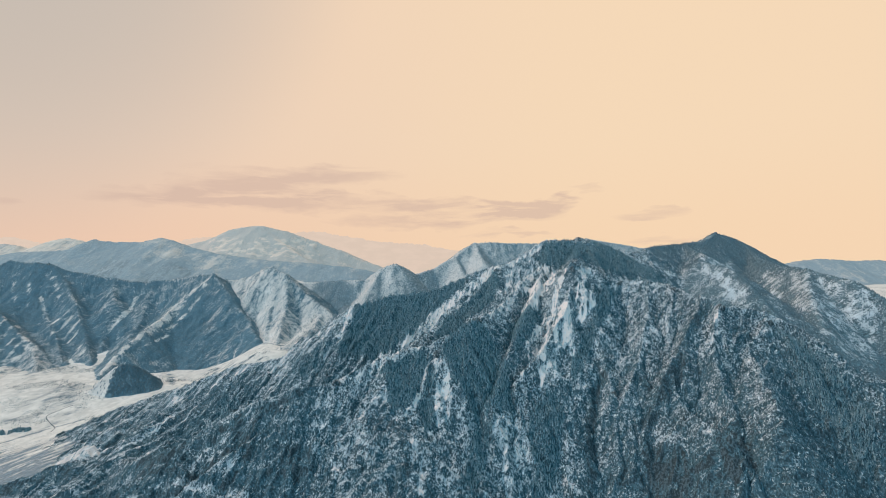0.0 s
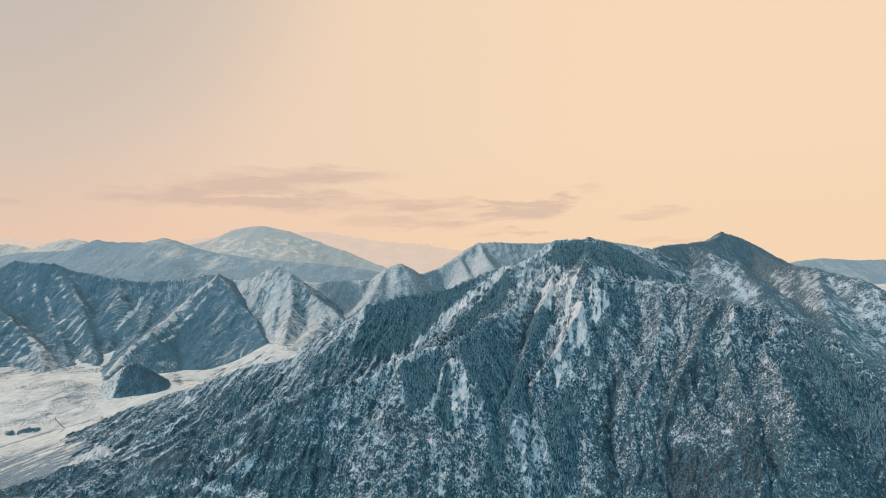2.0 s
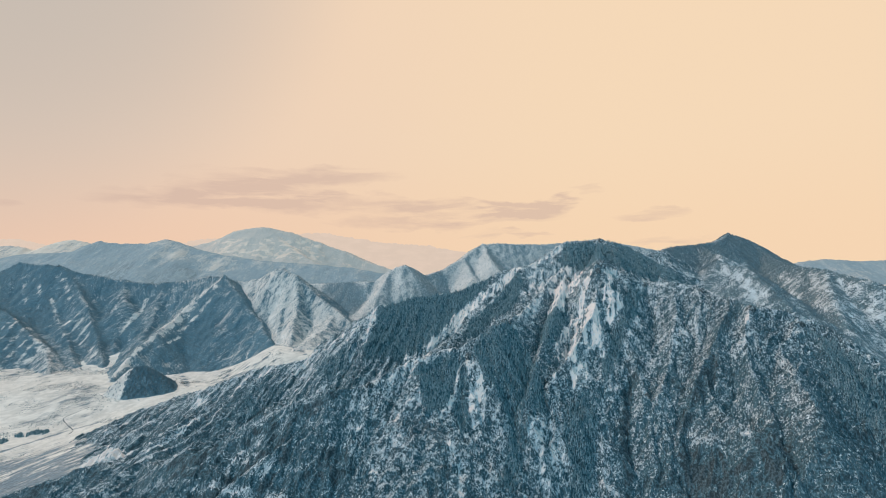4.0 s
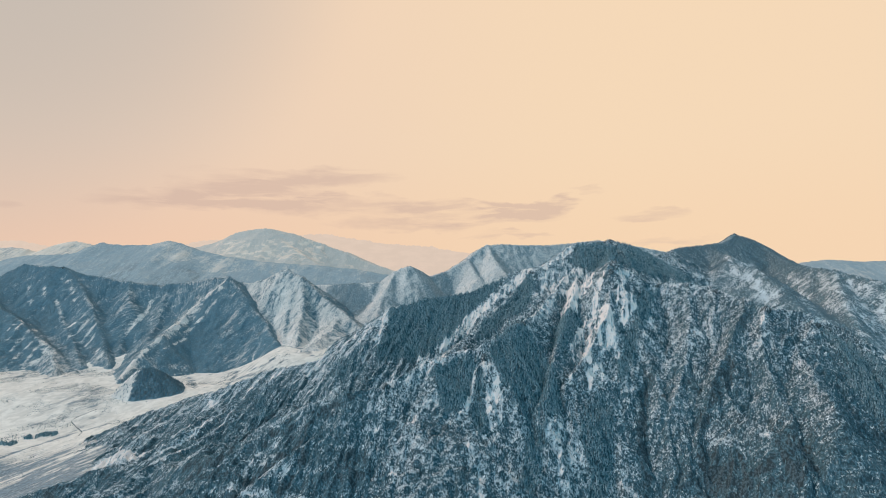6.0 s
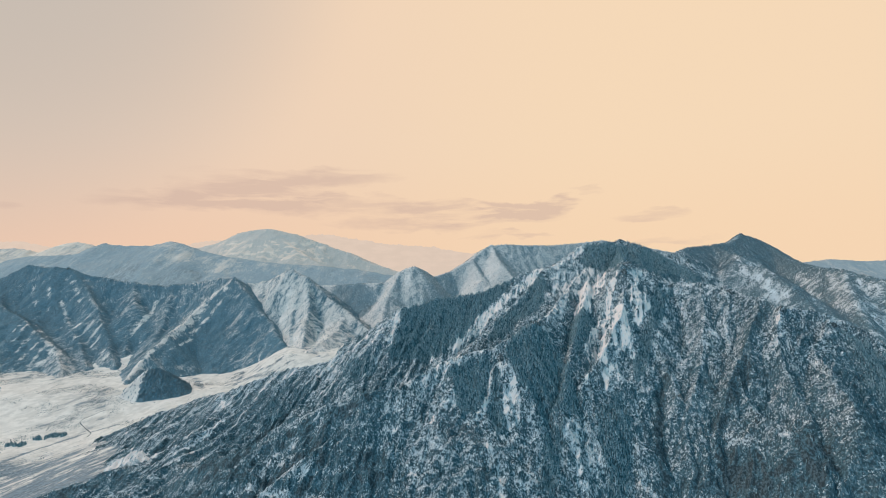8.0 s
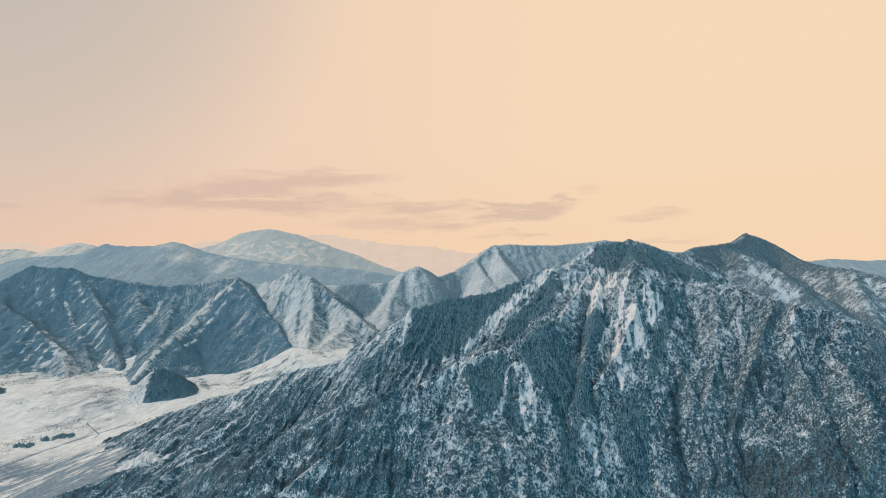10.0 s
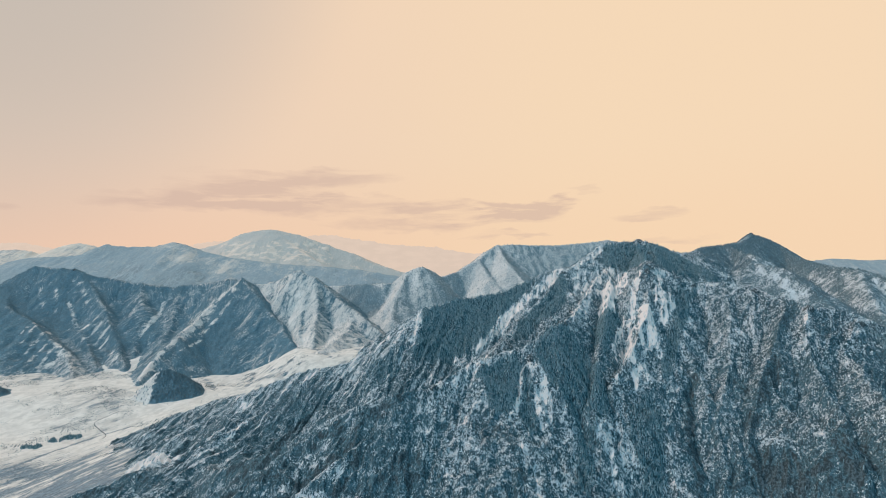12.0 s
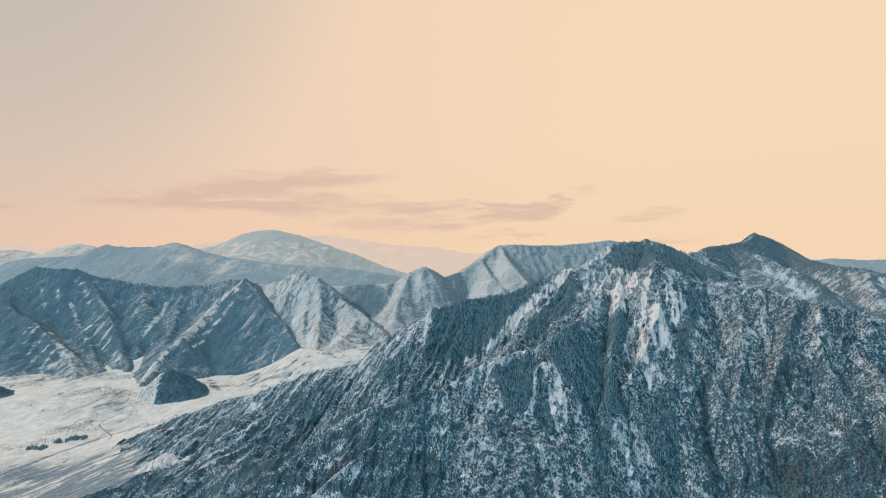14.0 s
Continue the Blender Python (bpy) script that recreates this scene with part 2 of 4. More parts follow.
def land(mountain, x, y, blend, flute, rough, wave=45.0):
    """Height of a mountain that its spines carry, with flutes down the flanks and crags on them; also how far from a crest and how far along it each place lies, and where the ribs between the rills stand proud."""
    z, first, second = (np.full(x.shape, -900.0) for k in range(3))
    along, away = np.zeros(x.shape), np.zeros(x.shape)
    wx = x + 9 * fbm(x, y, 120, 3, 1) + 4 * fbm(x, y, 30, 2, 3)
    wy = y + 9 * fbm(x, y, 120, 3, 4) + 4 * fbm(x, y, 30, 2, 7)
    for number, (left, right, skew, soft, points) in enumerate(mountain):
        best = np.full(x.shape, -900.0)
        s_best, d_best, start = np.zeros(x.shape), np.zeros(x.shape), 137.0 * number
        for (ax, ay, az), (bx, by, bz) in zip(points[:-1], points[1:]):
            dx, dy = bx - ax, by - ay
            length = math.hypot(dx, dy)
            t = ((wx - ax) * dx + (wy - ay) * dy) / length ** 2
            side = dx * (wy - ay) - dy * (wx - ax)
            tc = np.clip(t, 0, 1)
            d = np.hypot(wx - ax - tc * dx, wy - ay - tc * dy)
            h = az + (bz - az) * tc - d * (right + (left - right) * smooth(side / (length * np.maximum(d, 0.001)), -0.9, 0.9))
            won = h > best
            best = np.where(won, h, best)
            s_best, d_best = np.where(won, start + t * length - skew * d, s_best), np.where(won, d, d_best)
            start += length
        second = np.maximum(second, np.minimum(first, best))
        first = np.maximum(first, best)
        won = best > z
        along, away = np.where(won, s_best, along), np.where(won, d_best, away)
        melt = soft or blend
        gap = np.clip(melt - np.abs(best - z), 0, None)
        z = np.maximum(best, z) + gap * gap / (4 * melt)
    grow = smooth(away, 0, 45) * (0.4 + 0.6 * smooth(first - second, 0, 16))
    rills = crags(along + 12 * fbm(x, y, 60, 2, 6), away * 0.18, wave, 4, 8) - 0.35
    z = z + grow * flute * rills + rough * (0.3 + grow) * fbm(x, y, wave * 1.3, 5, 9) + 0.8 * rough * (crags(x + 6 * fbm(x, y, 25, 2, 7), y, wave * 0.4, 3, 2) - 0.3)
    z = z + 0.3 * rough * (crags(x + 2 * fbm(x, y, 9, 2, 1), y, wave * 0.14, 2, 6) - 0.3)
    return z, away, along, rills * grow


NEAR = []
spine(NEAR, 0.75, 0.95, -0.7, 0, (-590, 1000, 114), (-533, 935, 140), (-421, 922, 184), (-324, 910, 205), (-254, 937, 258), (-182, 925, 309), (-103, 940, 324), (-10, 955, 337), (62, 974, 372))  # west crest
spine(NEAR, 0.55, 0.75, -0.7, 0, (-590, 1000, 114), (-640, 1060, 92), (-733, 1085, 54), (-762, 1086, 48), (-880, 1125, -6), (-960, 1140, -60))  # west crest, low
spine(NEAR, 0.9, 0.85, 0.0, 0, (62, 974, 372), (136, 985, 390), (191, 1010, 419), (229, 1035, 440), (262, 1042, 440), (290, 1050, 439), (308, 1054, 447), (350, 1085, 437), (409, 1130, 422), (483, 1177, 413), (552, 1250, 423))  # summit crest
spine(NEAR, 0.8, 0.95, 0.0, 0, (190, 1005, 414), (110, 952, 380), (28, 893, 308), (-8, 840, 282), (-32, 798, 270), (-61, 740, 261), (-80, 678, 260))  # white rib
spine(NEAR, 1.25, 0.75, 0.0, 0, (-3, 698, 284), (-64, 686, 266), (-96, 676, 258), (-150, 652, 234), (-200, 634, 228), (-252, 640, 214), (-304, 656, 190), (-370, 664, 143), (-470, 705, 95), (-546, 780, 64), (-610, 812, 34), (-680, 845, 4))  # front crest
spine(NEAR, 1.15, 1.15, 0.0, 0, (240, 1010, 408), (162, 900, 360), (99, 810, 322), (56, 750, 307), (-3, 698, 284), (-16, 645, 216), (-31, 578, 137), (-40, 520, 60))  # centre spur
spine(NEAR, 1.2, 1.2, 0.0, 0, (296, 1045, 426), (261, 900, 404), (240, 857, 402), (225, 830, 364), (198, 770, 312), (158, 720, 267), (111, 681, 233), (105, 634, 178), (76, 584, 120), (65, 530, 50))  # white slab
spine(NEAR, 0.85, 1.25, 0.0, 0, (244, 859, 400), (284, 852, 377), (304, 851, 362), (324, 852, 361), (346, 846, 364), (366, 828, 362), (394, 795, 356), (419, 755, 341), (434, 728, 333), (505, 722, 322), (540, 700, 300), (557, 664, 266), (640, 600, 220), (720, 560, 140))  # east crest
spine(NEAR, 1.15, 1.15, 0.0, 13, (324, 853, 354), (282, 800, 308), (250, 775, 276), (255, 720, 245), (248, 673, 212), (226, 599, 133), (215, 540, 60))  # east spur a
spine(NEAR, 1.15, 1.15, 0.3, 15, (394, 795, 356), (352, 725, 268), (335, 665, 232), (323, 615, 203), (345, 562, 194), (352, 530, 164), (340, 450, 70))  # east spur b
spine(NEAR, 1.15, 1.15, 0.0, 15, (491, 700, 316), (449, 680, 275), (420, 620, 250), (407, 572, 225), (434, 554, 185), (430, 500, 110))  # east spur c
spine(NEAR, 1.15, 1.15, 0.3, 0, (-3, 698, 282), (-40, 640, 215), (-65, 605, 190), (-80, 568, 142), (-140, 515, 70))  # west spur a
spine(NEAR, 1.1, 1.1, 0.3, 13, (-80, 678, 260), (-100, 648, 215), (-126, 622, 172), (-170, 596, 152), (-231, 564, 132), (-330, 515, 60))  # west spur b
spine(NEAR, 1.0, 1.0, 0.3, 20, (-150, 649, 228), (-216, 610, 186), (-290, 585, 150), (-370, 545, 85), (-430, 510, 40))  # west spur c
spine(NEAR, 0.9, 0.9, 0.3, 13, (-304, 658, 186), (-380, 610, 125), (-470, 570, 60), (-560, 540, 10))  # west spur d
spine(NEAR, 0.45, 0.5, 0.4, 15, (-500, 905, 130), (-608, 960, 71), (-648, 930, 46), (-695, 905, 20), (-735, 895, 4), (-790, 885, -14))  # toe slope
spine(NEAR, 1.3, 1.3, 0.0, 0, (196, 905, 370), (178, 860, 347), (155, 824, 328), (125, 760, 295), (100, 715, 259), (70, 650, 215))  # centre slab
spine(NEAR, 1.3, 1.3, -0.3, 17, (419, 755, 341), (366, 700, 287), (316, 660, 231), (270, 620, 165), (280, 560, 95))  # east rib
spine(NEAR, 1.25, 1.25, 0.3, 17, (432, 724, 331), (400, 690, 290), (385, 640, 245), (375, 590, 205), (380, 530, 140))  # outer rib
spine(NEAR, 1.1, 1.1, 0.0, 17, (366, 828, 360), (340, 768, 312), (325, 741, 290), (300, 704, 250), (270, 668, 214), (258, 630, 176), (247, 600, 146), (240, 560, 95))  # east face
spine(NEAR, 0.7, 0.65, 0.3, 10, (-546, 780, 66), (-600, 798, 52), (-650, 801, 50), (-680, 800, 43), (-705, 797, 31), (-740, 790, 22), (-775, 785, 12), (-830, 775, -10))  # west toe
BACK = []
spine(BACK, 0.8, 0.8, 0.0, 0, (483, 1177, 405), (552, 1250, 422), (621, 1330, 430), (750, 1450, 436), (860, 1560, 446), (1017, 1724, 482), (1101, 1780, 466), (1188, 1844, 450), (1344, 1950, 403), (1492, 2050, 362), (1607, 2100, 330), (2031, 2200, 211))  # crest
spine(BACK, 0.7, 0.7, 0.0, 0, (750, 1450, 434), (700, 1230, 403), (661, 1190, 392), (685, 1120, 377), (684, 1010, 326), (670, 930, 288))  # south spur
spine(BACK, 0.75, 0.8, 0.0, 0, (1178, 1830, 445), (1035, 1500, 386), (950, 1290, 372), (935, 1191, 368), (954, 1130, 355), (959, 1080, 345), (970, 1000, 301), (986, 900, 225))  # east shoulder
spine(BACK, 0.8, 0.8, 0.0, 0, (935, 1191, 368), (816, 1020, 300), (744, 900, 248), (691, 800, 199))  # shoulder spur
WEST = []
spine(WEST, 0.75, 1.15, 0.8, 0, (-3043, 2350, 143), (-2636, 2320, 188), (-2390, 2300, 237), (-2273, 2295, 296), (-2212, 2290, 330), (-2124, 2270, 361), (-1894, 2224, 346), (-1790, 2215, 313), (-1675, 2205, 299), (-1564, 2200, 278), (-1402, 2193, 263), (-1257, 2180, 278), (-1131, 2140, 301), (-1038, 2105, 298), (-1005, 2120, 280))  # crest
spine(WEST, 0.62, 0.95, 0.3, 0, (-1894, 2224, 346), (-1753, 2150, 269), (-1610, 2030, 178), (-1492, 1920, 85), (-1388, 1810, 21), (-1302, 1720, -16))  # dark spur a
spine(WEST, 0.55, 0.75, 0.3, 0, (-2124, 2270, 355), (-2035, 2100, 196), (-1830, 1990, 128), (-1680, 1880, 59), (-1495, 1700, 8), (-1438, 1620, -16))  # dark spur b
spine(WEST, 0.7, 0.95, 0.3, 0, (-1564, 2200, 278), (-1477, 2080, 197), (-1427, 1980, 99), (-1361, 1850, 18))  # dark spur c
spine(WEST, 0.75, 0.6, 0.3, 0, (-2273, 2295, 290), (-2035, 2030, 196), (-1880, 1945, 160), (-1795, 1900, 132), (-1643, 1830, 60), (-1478, 1745, -8))  # dark spur d
spine(WEST, 0.75, 0.85, 0.4, 0, (-1038, 2105, 298), (-1092, 2060, 235), (-1144, 1989, 184), (-1151, 1890, 136), (-1161, 1800, 106), (-1173, 1690, 55), (-1162, 1600, 14), (-1152, 1550, -5))  # bright spur
spine(WEST, 0.7, 0.95, 0.3, 40, (-1370, 2190, 264), (-1330, 2080, 183), (-1294, 1960, 102), (-1258, 1830, 51))  # inner spur
spine(WEST, 0.65, 0.95, 0.3, 40, (-1970, 2235, 345), (-1894, 2130, 232), (-1742, 2010, 144), (-1577, 1880, 58), (-1441, 1750, -2))  # west spur
spine(WEST, 0.8, 0.9, 0.0, 0, (-1038, 2105, 296), (-920, 2010, 220), (-804, 1900, 133), (-722, 1800, 73))  # east knee
CONE = []
spine(CONE, 0.75, 1.15, 0.0, 0, (-1012, 2150, 284), (-959, 2145, 277), (-894, 2140, 294), (-841, 2130, 320), (-811, 2122, 337), (-776, 2120, 340), (-708, 2080, 313), (-606, 2029, 231), (-516, 1960, 183), (-444, 1900, 143), (-375, 1830, 97))  # crest
spine(CONE, 1.2, 1.2, 0.0, 0, (-776, 2120, 340), (-743, 2010, 214), (-719, 1910, 131), (-685, 1790, 58))  # west rib
spine(CONE, 1.0, 1.0, 0.0, 0, (-708, 2080, 313), (-650, 1930, 175), (-634, 1800, 104), (-623, 1700, 49))  # mid rib
spine(CONE, 0.5, 0.5, 0.4, 0, (-515, 1955, 159), (-504, 1830, 112), (-546, 1720, 87), (-598, 1620, 59), (-656, 1540, 29), (-683, 1490, -1))  # toe
spine(CONE, 0.9, 0.9, 0.0, 0, (-930, 2142, 285), (-880, 2040, 215), (-820, 1950, 150), (-770, 1860, 92))  # shoulder rib
MOUND = []
spine(MOUND, 0.55, 0.6, 0.0, 0, (-1640, 1480, 22), (-1573, 1470, 12), (-1535, 1462, 0), (-1510, 1450, -16))  # low mound
HILL = []
spine(HILL, 0.95, 0.95, 0.0, 0, (-1062, 1472, 20), (-1034, 1464, 48), (-995, 1459, 55), (-960, 1456, 46), (-928, 1450, 26), (-905, 1446, 8))  # top
MID = []
spine(MID, 0.7, 1.0, 0.3, 0, (-705, 2300, 254), (-590, 2290, 260), (-417, 2255, 270), (-345, 2292, 272), (-318, 2296, 312), (-283, 2300, 336), (-247, 2300, 346), (-219, 2304, 343), (-190, 2320, 328), (-140, 2380, 292), (-57, 2480, 314), (63, 2555, 378), (136, 2620, 435), (179, 2654, 454), (272, 2680, 461), (410, 2720, 455), (551, 2760, 455), (697, 2800, 465), (885, 2850, 486), (1221, 2900, 433), (1815, 3000, 321))  # crest
spine(MID, 0.7, 0.7, 0.0, 0, (179, 2654, 454), (215, 2480, 358), (272, 2350, 275), (317, 2200, 190))  # front rib
spine(MID, 0.7, 0.7, 0.0, 0, (68, 2555, 373), (118, 2400, 287), (161, 2250, 213))  # rib
spine(MID, 0.7, 0.7, 0.0, 0, (-311, 2295, 323), (-348, 2150, 224), (-354, 2000, 140))  # west rib
FAR = []
spine(FAR, 0.45, 0.5, 0.0, 0, (-4975, 4250, 202), (-4456, 4250, 278), (-4144, 4250, 329), (-4040, 4250, 370), (-3911, 4250, 391), (-3573, 4250, 405), (-3392, 4250, 425), (-3304, 4250, 466), (-3210, 4250, 502), (-3028, 4250, 486), (-2788, 4280, 486), (-2696, 4300, 512), (-2617, 4300, 522), (-2522, 4300, 506), (-2370, 4280, 448), (-2059, 4230, 379), (-1686, 4200, 327), (-1224, 4200, 295), (-814, 4200, 252), (-506, 4200, 195), (-45, 4200, 111))  # blue crest
spine(FAR, 0.5, 0.5, 0.0, 0, (-3200, 4250, 502), (-2939, 4050, 355), (-2666, 3900, 214))  # blue spur
spine(FAR, 0.5, 0.5, 0.0, 0, (-2617, 4300, 522), (-2427, 4150, 376), (-2121, 3950, 233))  # blue spur b
DOME = []
spine(DOME, 0.35, 0.75, 0.0, 0, (-2681, 4700, 445), (-2389, 4690, 512), (-2156, 4680, 614), (-1956, 4680, 654), (-1813, 4680, 653), (-1584, 4680, 601), (-1356, 4680, 520), (-1063, 4650, 416), (-828, 4600, 314), (-542, 4550, 226), (-207, 4500, 161))  # snow dome
spine(DOME, 0.6, 0.6, 0.0, 0, (-1870, 4680, 648), (-1510, 4450, 451), (-1252, 4300, 318), (-1008, 4150, 219))  # dome spur
EAST = []
spine(EAST, 0.4, 0.45, 0.0, 0, (3054, 4300, 250), (3264, 4300, 307), (3500, 4300, 333), (3789, 4300, 311), (4041, 4300, 320), (4419, 4300, 272), (4997, 4300, 217))  # east far
SNOWY = []
spine(SNOWY, 0.5, 0.5, 0.0, 0, (-5332, 4560, 420), (-4775, 4560, 446), (-4441, 4560, 467), (-4319, 4560, 472), (-4174, 4560, 455), (-4085, 4560, 405))  # near hills
spine(SNOWY, 0.5, 0.5, 0.0, 0, (-4104, 4620, 427), (-3934, 4620, 494), (-3833, 4620, 522), (-3748, 4620, 533), (-3652, 4620, 516), (-3511, 4620, 481), (-3286, 4620, 424))  # white hill
PALE = []
spine(PALE, 3.0, 3.0, 0.0, 0, (-5843, 4800, 438), (-5023, 4800, 488), (-4671, 4800, 546), (-4448, 4800, 545), (-4202, 4800, 491), (-3967, 4800, 461))  # far west
spine(PALE, 3.0, 3.0, 0.0, 0, (-2930, 4830, 481), (-2694, 4830, 539), (-2488, 4830, 574), (-2340, 4830, 550))  # far saddle
spine(PALE, 3.0, 3.0, 0.0, 0, (-1876, 4850, 573), (-1639, 4850, 601), (-1432, 4850, 624), (-1284, 4850, 624), (-1106, 4850, 588), (-810, 4850, 545), (-573, 4850, 509), (-277, 4850, 496), (19, 4850, 448), (612, 4850, 374))  # far haze


# ---- the land as meshes ----
def mesh_from(name, verts, faces, material, smooth_shaded=True):
    """A mesh from arrays of corners and of triangles or quads."""
    me = bpy.data.meshes.new(name)
    count, sides = faces.shape
    me.vertices.add(len(verts))
    me.vertices.foreach_set("co", np.ascontiguousarray(verts, dtype=np.float32).ravel())
    me.loops.add(count * sides)
    me.loops.foreach_set("vertex_index", np.ascontiguousarray(faces, dtype=np.int32).ravel())
    me.polygons.add(count)
    me.polygons.foreach_set("loop_start", np.arange(0, count * sides, sides, dtype=np.int32))
    me.polygons.foreach_set("use_smooth", np.full(count, smooth_shaded))
    me.update(calc_edges=True)
    me.materials.append(material)
    return me


def grid_faces(rows, cols):
    i = np.arange(rows * cols).reshape(rows, cols)
    return np.stack([i[:-1, :-1], i[:-1, 1:], i[1:, 1:], i[1:, :-1]], -1).reshape(-1, 4)


def steepness(z, xs, ys):
    gy, gx = np.gradient(z, ys, xs)
    return gx, gy


def spot(x, y, cx, cy, rx, ry, turn=0.0):
    """1 in the middle of an oval patch of land, 0 outside, with a ragged edge."""
    c, s = math.cos(radians(turn)), math.sin(radians(turn))
    dx, dy = x - cx, y - cy
    r = np.hypot((dx * c + dy * s) / rx, (dy * c - dx * s) / ry) + 0.35 * fbm(x, y, 0.9 * min(rx, ry), 3, 10)
    return smooth(r, 1.1, 0.75)


def stripe(group, half, amount, *points):
    """Adds a strip of land cover along a line, with its half width and strength."""
    group.append((half, amount, points, False))


def area(group, edge, amount, *points):
    """Adds a patch of land cover within an outline, with the softness of its edge and its strength."""
    group.append((edge, amount, points, True))


WOODS = []
area(WOODS, 5.53, 1, (-178, 917), (-138, 935), (-75, 947), (-5, 956), (55, 968), (41, 950), (4, 935), (-26, 912), (-49, 876), (-76, 860), (-107, 849), (-147, 833), (-188, 836), (-203, 851), (-182, 869), (-175, 899))
area(WOODS, 4.26, 0.9, (110, 951), (114, 923), (89, 872), (67, 872), (39, 858), (4, 825), (-15, 810), (4, 861), (33, 893), (70, 917))
area(WOODS, 3.66, 1, (227, 1031), (288, 1041), (317, 1035), (366, 1061), (419, 1094), (453, 1095), (427, 1016), (379, 993), (329, 975), (308, 998), (239, 861), (241, 900), (244, 969), (215, 972), (200, 989))
area(WOODS, 3.91, 0.9, (135, 815), (160, 807), (182, 809), (167, 800), (132, 750), (115, 723), (109, 764))
area(WOODS, 4.67, 0.95, (286, 837), (326, 846), (309, 833), (281, 792), (247, 756), (221, 716), (191, 686), (198, 714), (219, 741), (219, 755), (249, 773), (268, 800))
area(WOODS, 5.89, 0.8, (-2, 690), (25, 729), (59, 744), (73, 744), (92, 714), (97, 689), (77, 651), (60, 630), (35, 638), (17, 648), (8, 665))
area(WOODS, 4.05, 0.85, (-92, 668), (-69, 680), (-34, 689), (-21, 681), (-31, 657), (-43, 629), (-69, 617), (-76, 639))
area(WOODS, 4.61, 0.8, (125, 653), (156, 674), (172, 662), (160, 627), (136, 585), (114, 584), (118, 606), (117, 630))
area(WOODS, 4.39, 0.75, (43, 623), (71, 629), (59, 606), (38, 557), (16, 551), (32, 591))
area(WOODS, 2.32, 0.9, (-22, 668), (-11, 665), (-16, 645), (-10, 620), (-23, 605), (-31, 623))
area(WOODS, 4.89, 0.7, (78, 729), (92, 696), (100, 662), (84, 635), (73, 638), (74, 672))
area(WOODS, 4.71, 0.85, (502, 695), (535, 694), (559, 653), (569, 608), (526, 563), (515, 602), (495, 643))
area(WOODS, 3.92, 0.5, (499, 685), (533, 691), (544, 644), (552, 595), (532, 574), (519, 607), (500, 643))
area(WOODS, 7.13, 0.6, (426, 744), (438, 723), (449, 726), (433, 734))
area(WOODS, 9.3, 0.45, (-491, 896), (-421, 884), (-376, 846), (-434, 837), (-476, 830))
area(WOODS, 9.27, 0.45, (-277, 866), (-233, 857), (-208, 833), (-247, 821), (-282, 843))
SCREE = []
stripe(SCREE, 6.89, 0.9, (-193, 630), (-223, 627), (-252, 623))
stripe(SCREE, 9.95, 0.9, (-277, 629), (-319, 639), (-359, 624), (-400, 615))
stripe(SCREE, 5.89, 0.85, (-255, 605), (-283, 602), (-321, 605), (-335, 587))
stripe(SCREE, 4.26, 0.85, (-245, 597), (-251, 581), (-274, 563))
stripe(SCREE, 8.05, 0.6, (-384, 840), (-418, 824), (-458, 801))
stripe(SCREE, 7.48, 0.9, (421, 740), (385, 716), (358, 690), (337, 671), (307, 648), (279, 635))
stripe(SCREE, 6.36, 0.85, (258, 720), (232, 692), (209, 651), (193, 609), (187, 590))
area(SCREE, 5.1, 0.8, (273, 624), (289, 605), (295, 591), (280, 578), (260, 587), (258, 602))
stripe(SCREE, 5.48, 0.8, (371, 582), (320, 555), (296, 561), (282, 560))
area(SCREE, 5.94, 0.7, (337, 560), (382, 578), (366, 539), (336, 525), (322, 540))
area(SCREE, 9.96, 0.6, (282, 611), (312, 590), (305, 564), (288, 558), (261, 582))
area(SCREE, 14, 0.35, (217, 608), (277, 573), (328, 531), (327, 522), (208, 590))
stripe(SCREE, 2.48, 0.9, (-69, 605), (-55, 588), (-47, 570), (-41, 551))
stripe(SCREE, 2.11, 0.85, (-71, 608), (-85, 575), (-104, 548))
stripe(SCREE, 2.25, 0.8, (115, 626), (124, 615), (140, 609))
stripe(SCREE, 3.12, 0.7, (43, 659), (50, 639), (66, 609))
area(SCREE, 5.57, 0.6, (-200, 587), (-172, 594), (-155, 570), (-181, 563), (-203, 569))
stripe(SCREE, 4.52, 0.5, (-185, 629), (-172, 617), (-145, 612), (-115, 617))
stripe(SCREE, 3.36, 0.6, (284, 714), (291, 687), (299, 672))
SLABS = []
stripe(SLABS, 9.11, 1, (110, 974), (82, 954), (56, 938), (26, 927), (6, 924), (-15, 906))
stripe(SLABS, 8.44, 0.8, (-15, 906), (-38, 884), (-60, 864), (-87, 852), (-112, 842))
stripe(SLABS, 7.22, 0.5, (210, 1023), (181, 999), (137, 966), (112, 971))
area(SLABS, 3.15, 1, (151, 885), (185, 899), (227, 960), (245, 965), (207, 860), (196, 857), (178, 848), (169, 822), (146, 795), (138, 827), (160, 870))
area(SLABS, 6.6, 0.4, (121, 948), (192, 995), (223, 959), (151, 885), (115, 804), (76, 771), (113, 900))
stripe(SLABS, 4.96, 1, (221, 849), (208, 831), (195, 812), (176, 768), (155, 711))
area(SLABS, 2.94, 1, (251, 854), (268, 855), (258, 830), (261, 803), (265, 795), (248, 783), (231, 771), (225, 783), (230, 803), (242, 825))
stripe(SLABS, 3.66, 0.7, (252, 855), (279, 855), (361, 966))
area(SLABS, 2.71, 1, (200, 807), (216, 789), (211, 752), (215, 737), (203, 716), (195, 734), (177, 726), (177, 741))
area(SLABS, 2.7, 0.9, (179, 812), (188, 803), (161, 723), (142, 704), (135, 720), (131, 738), (149, 771))
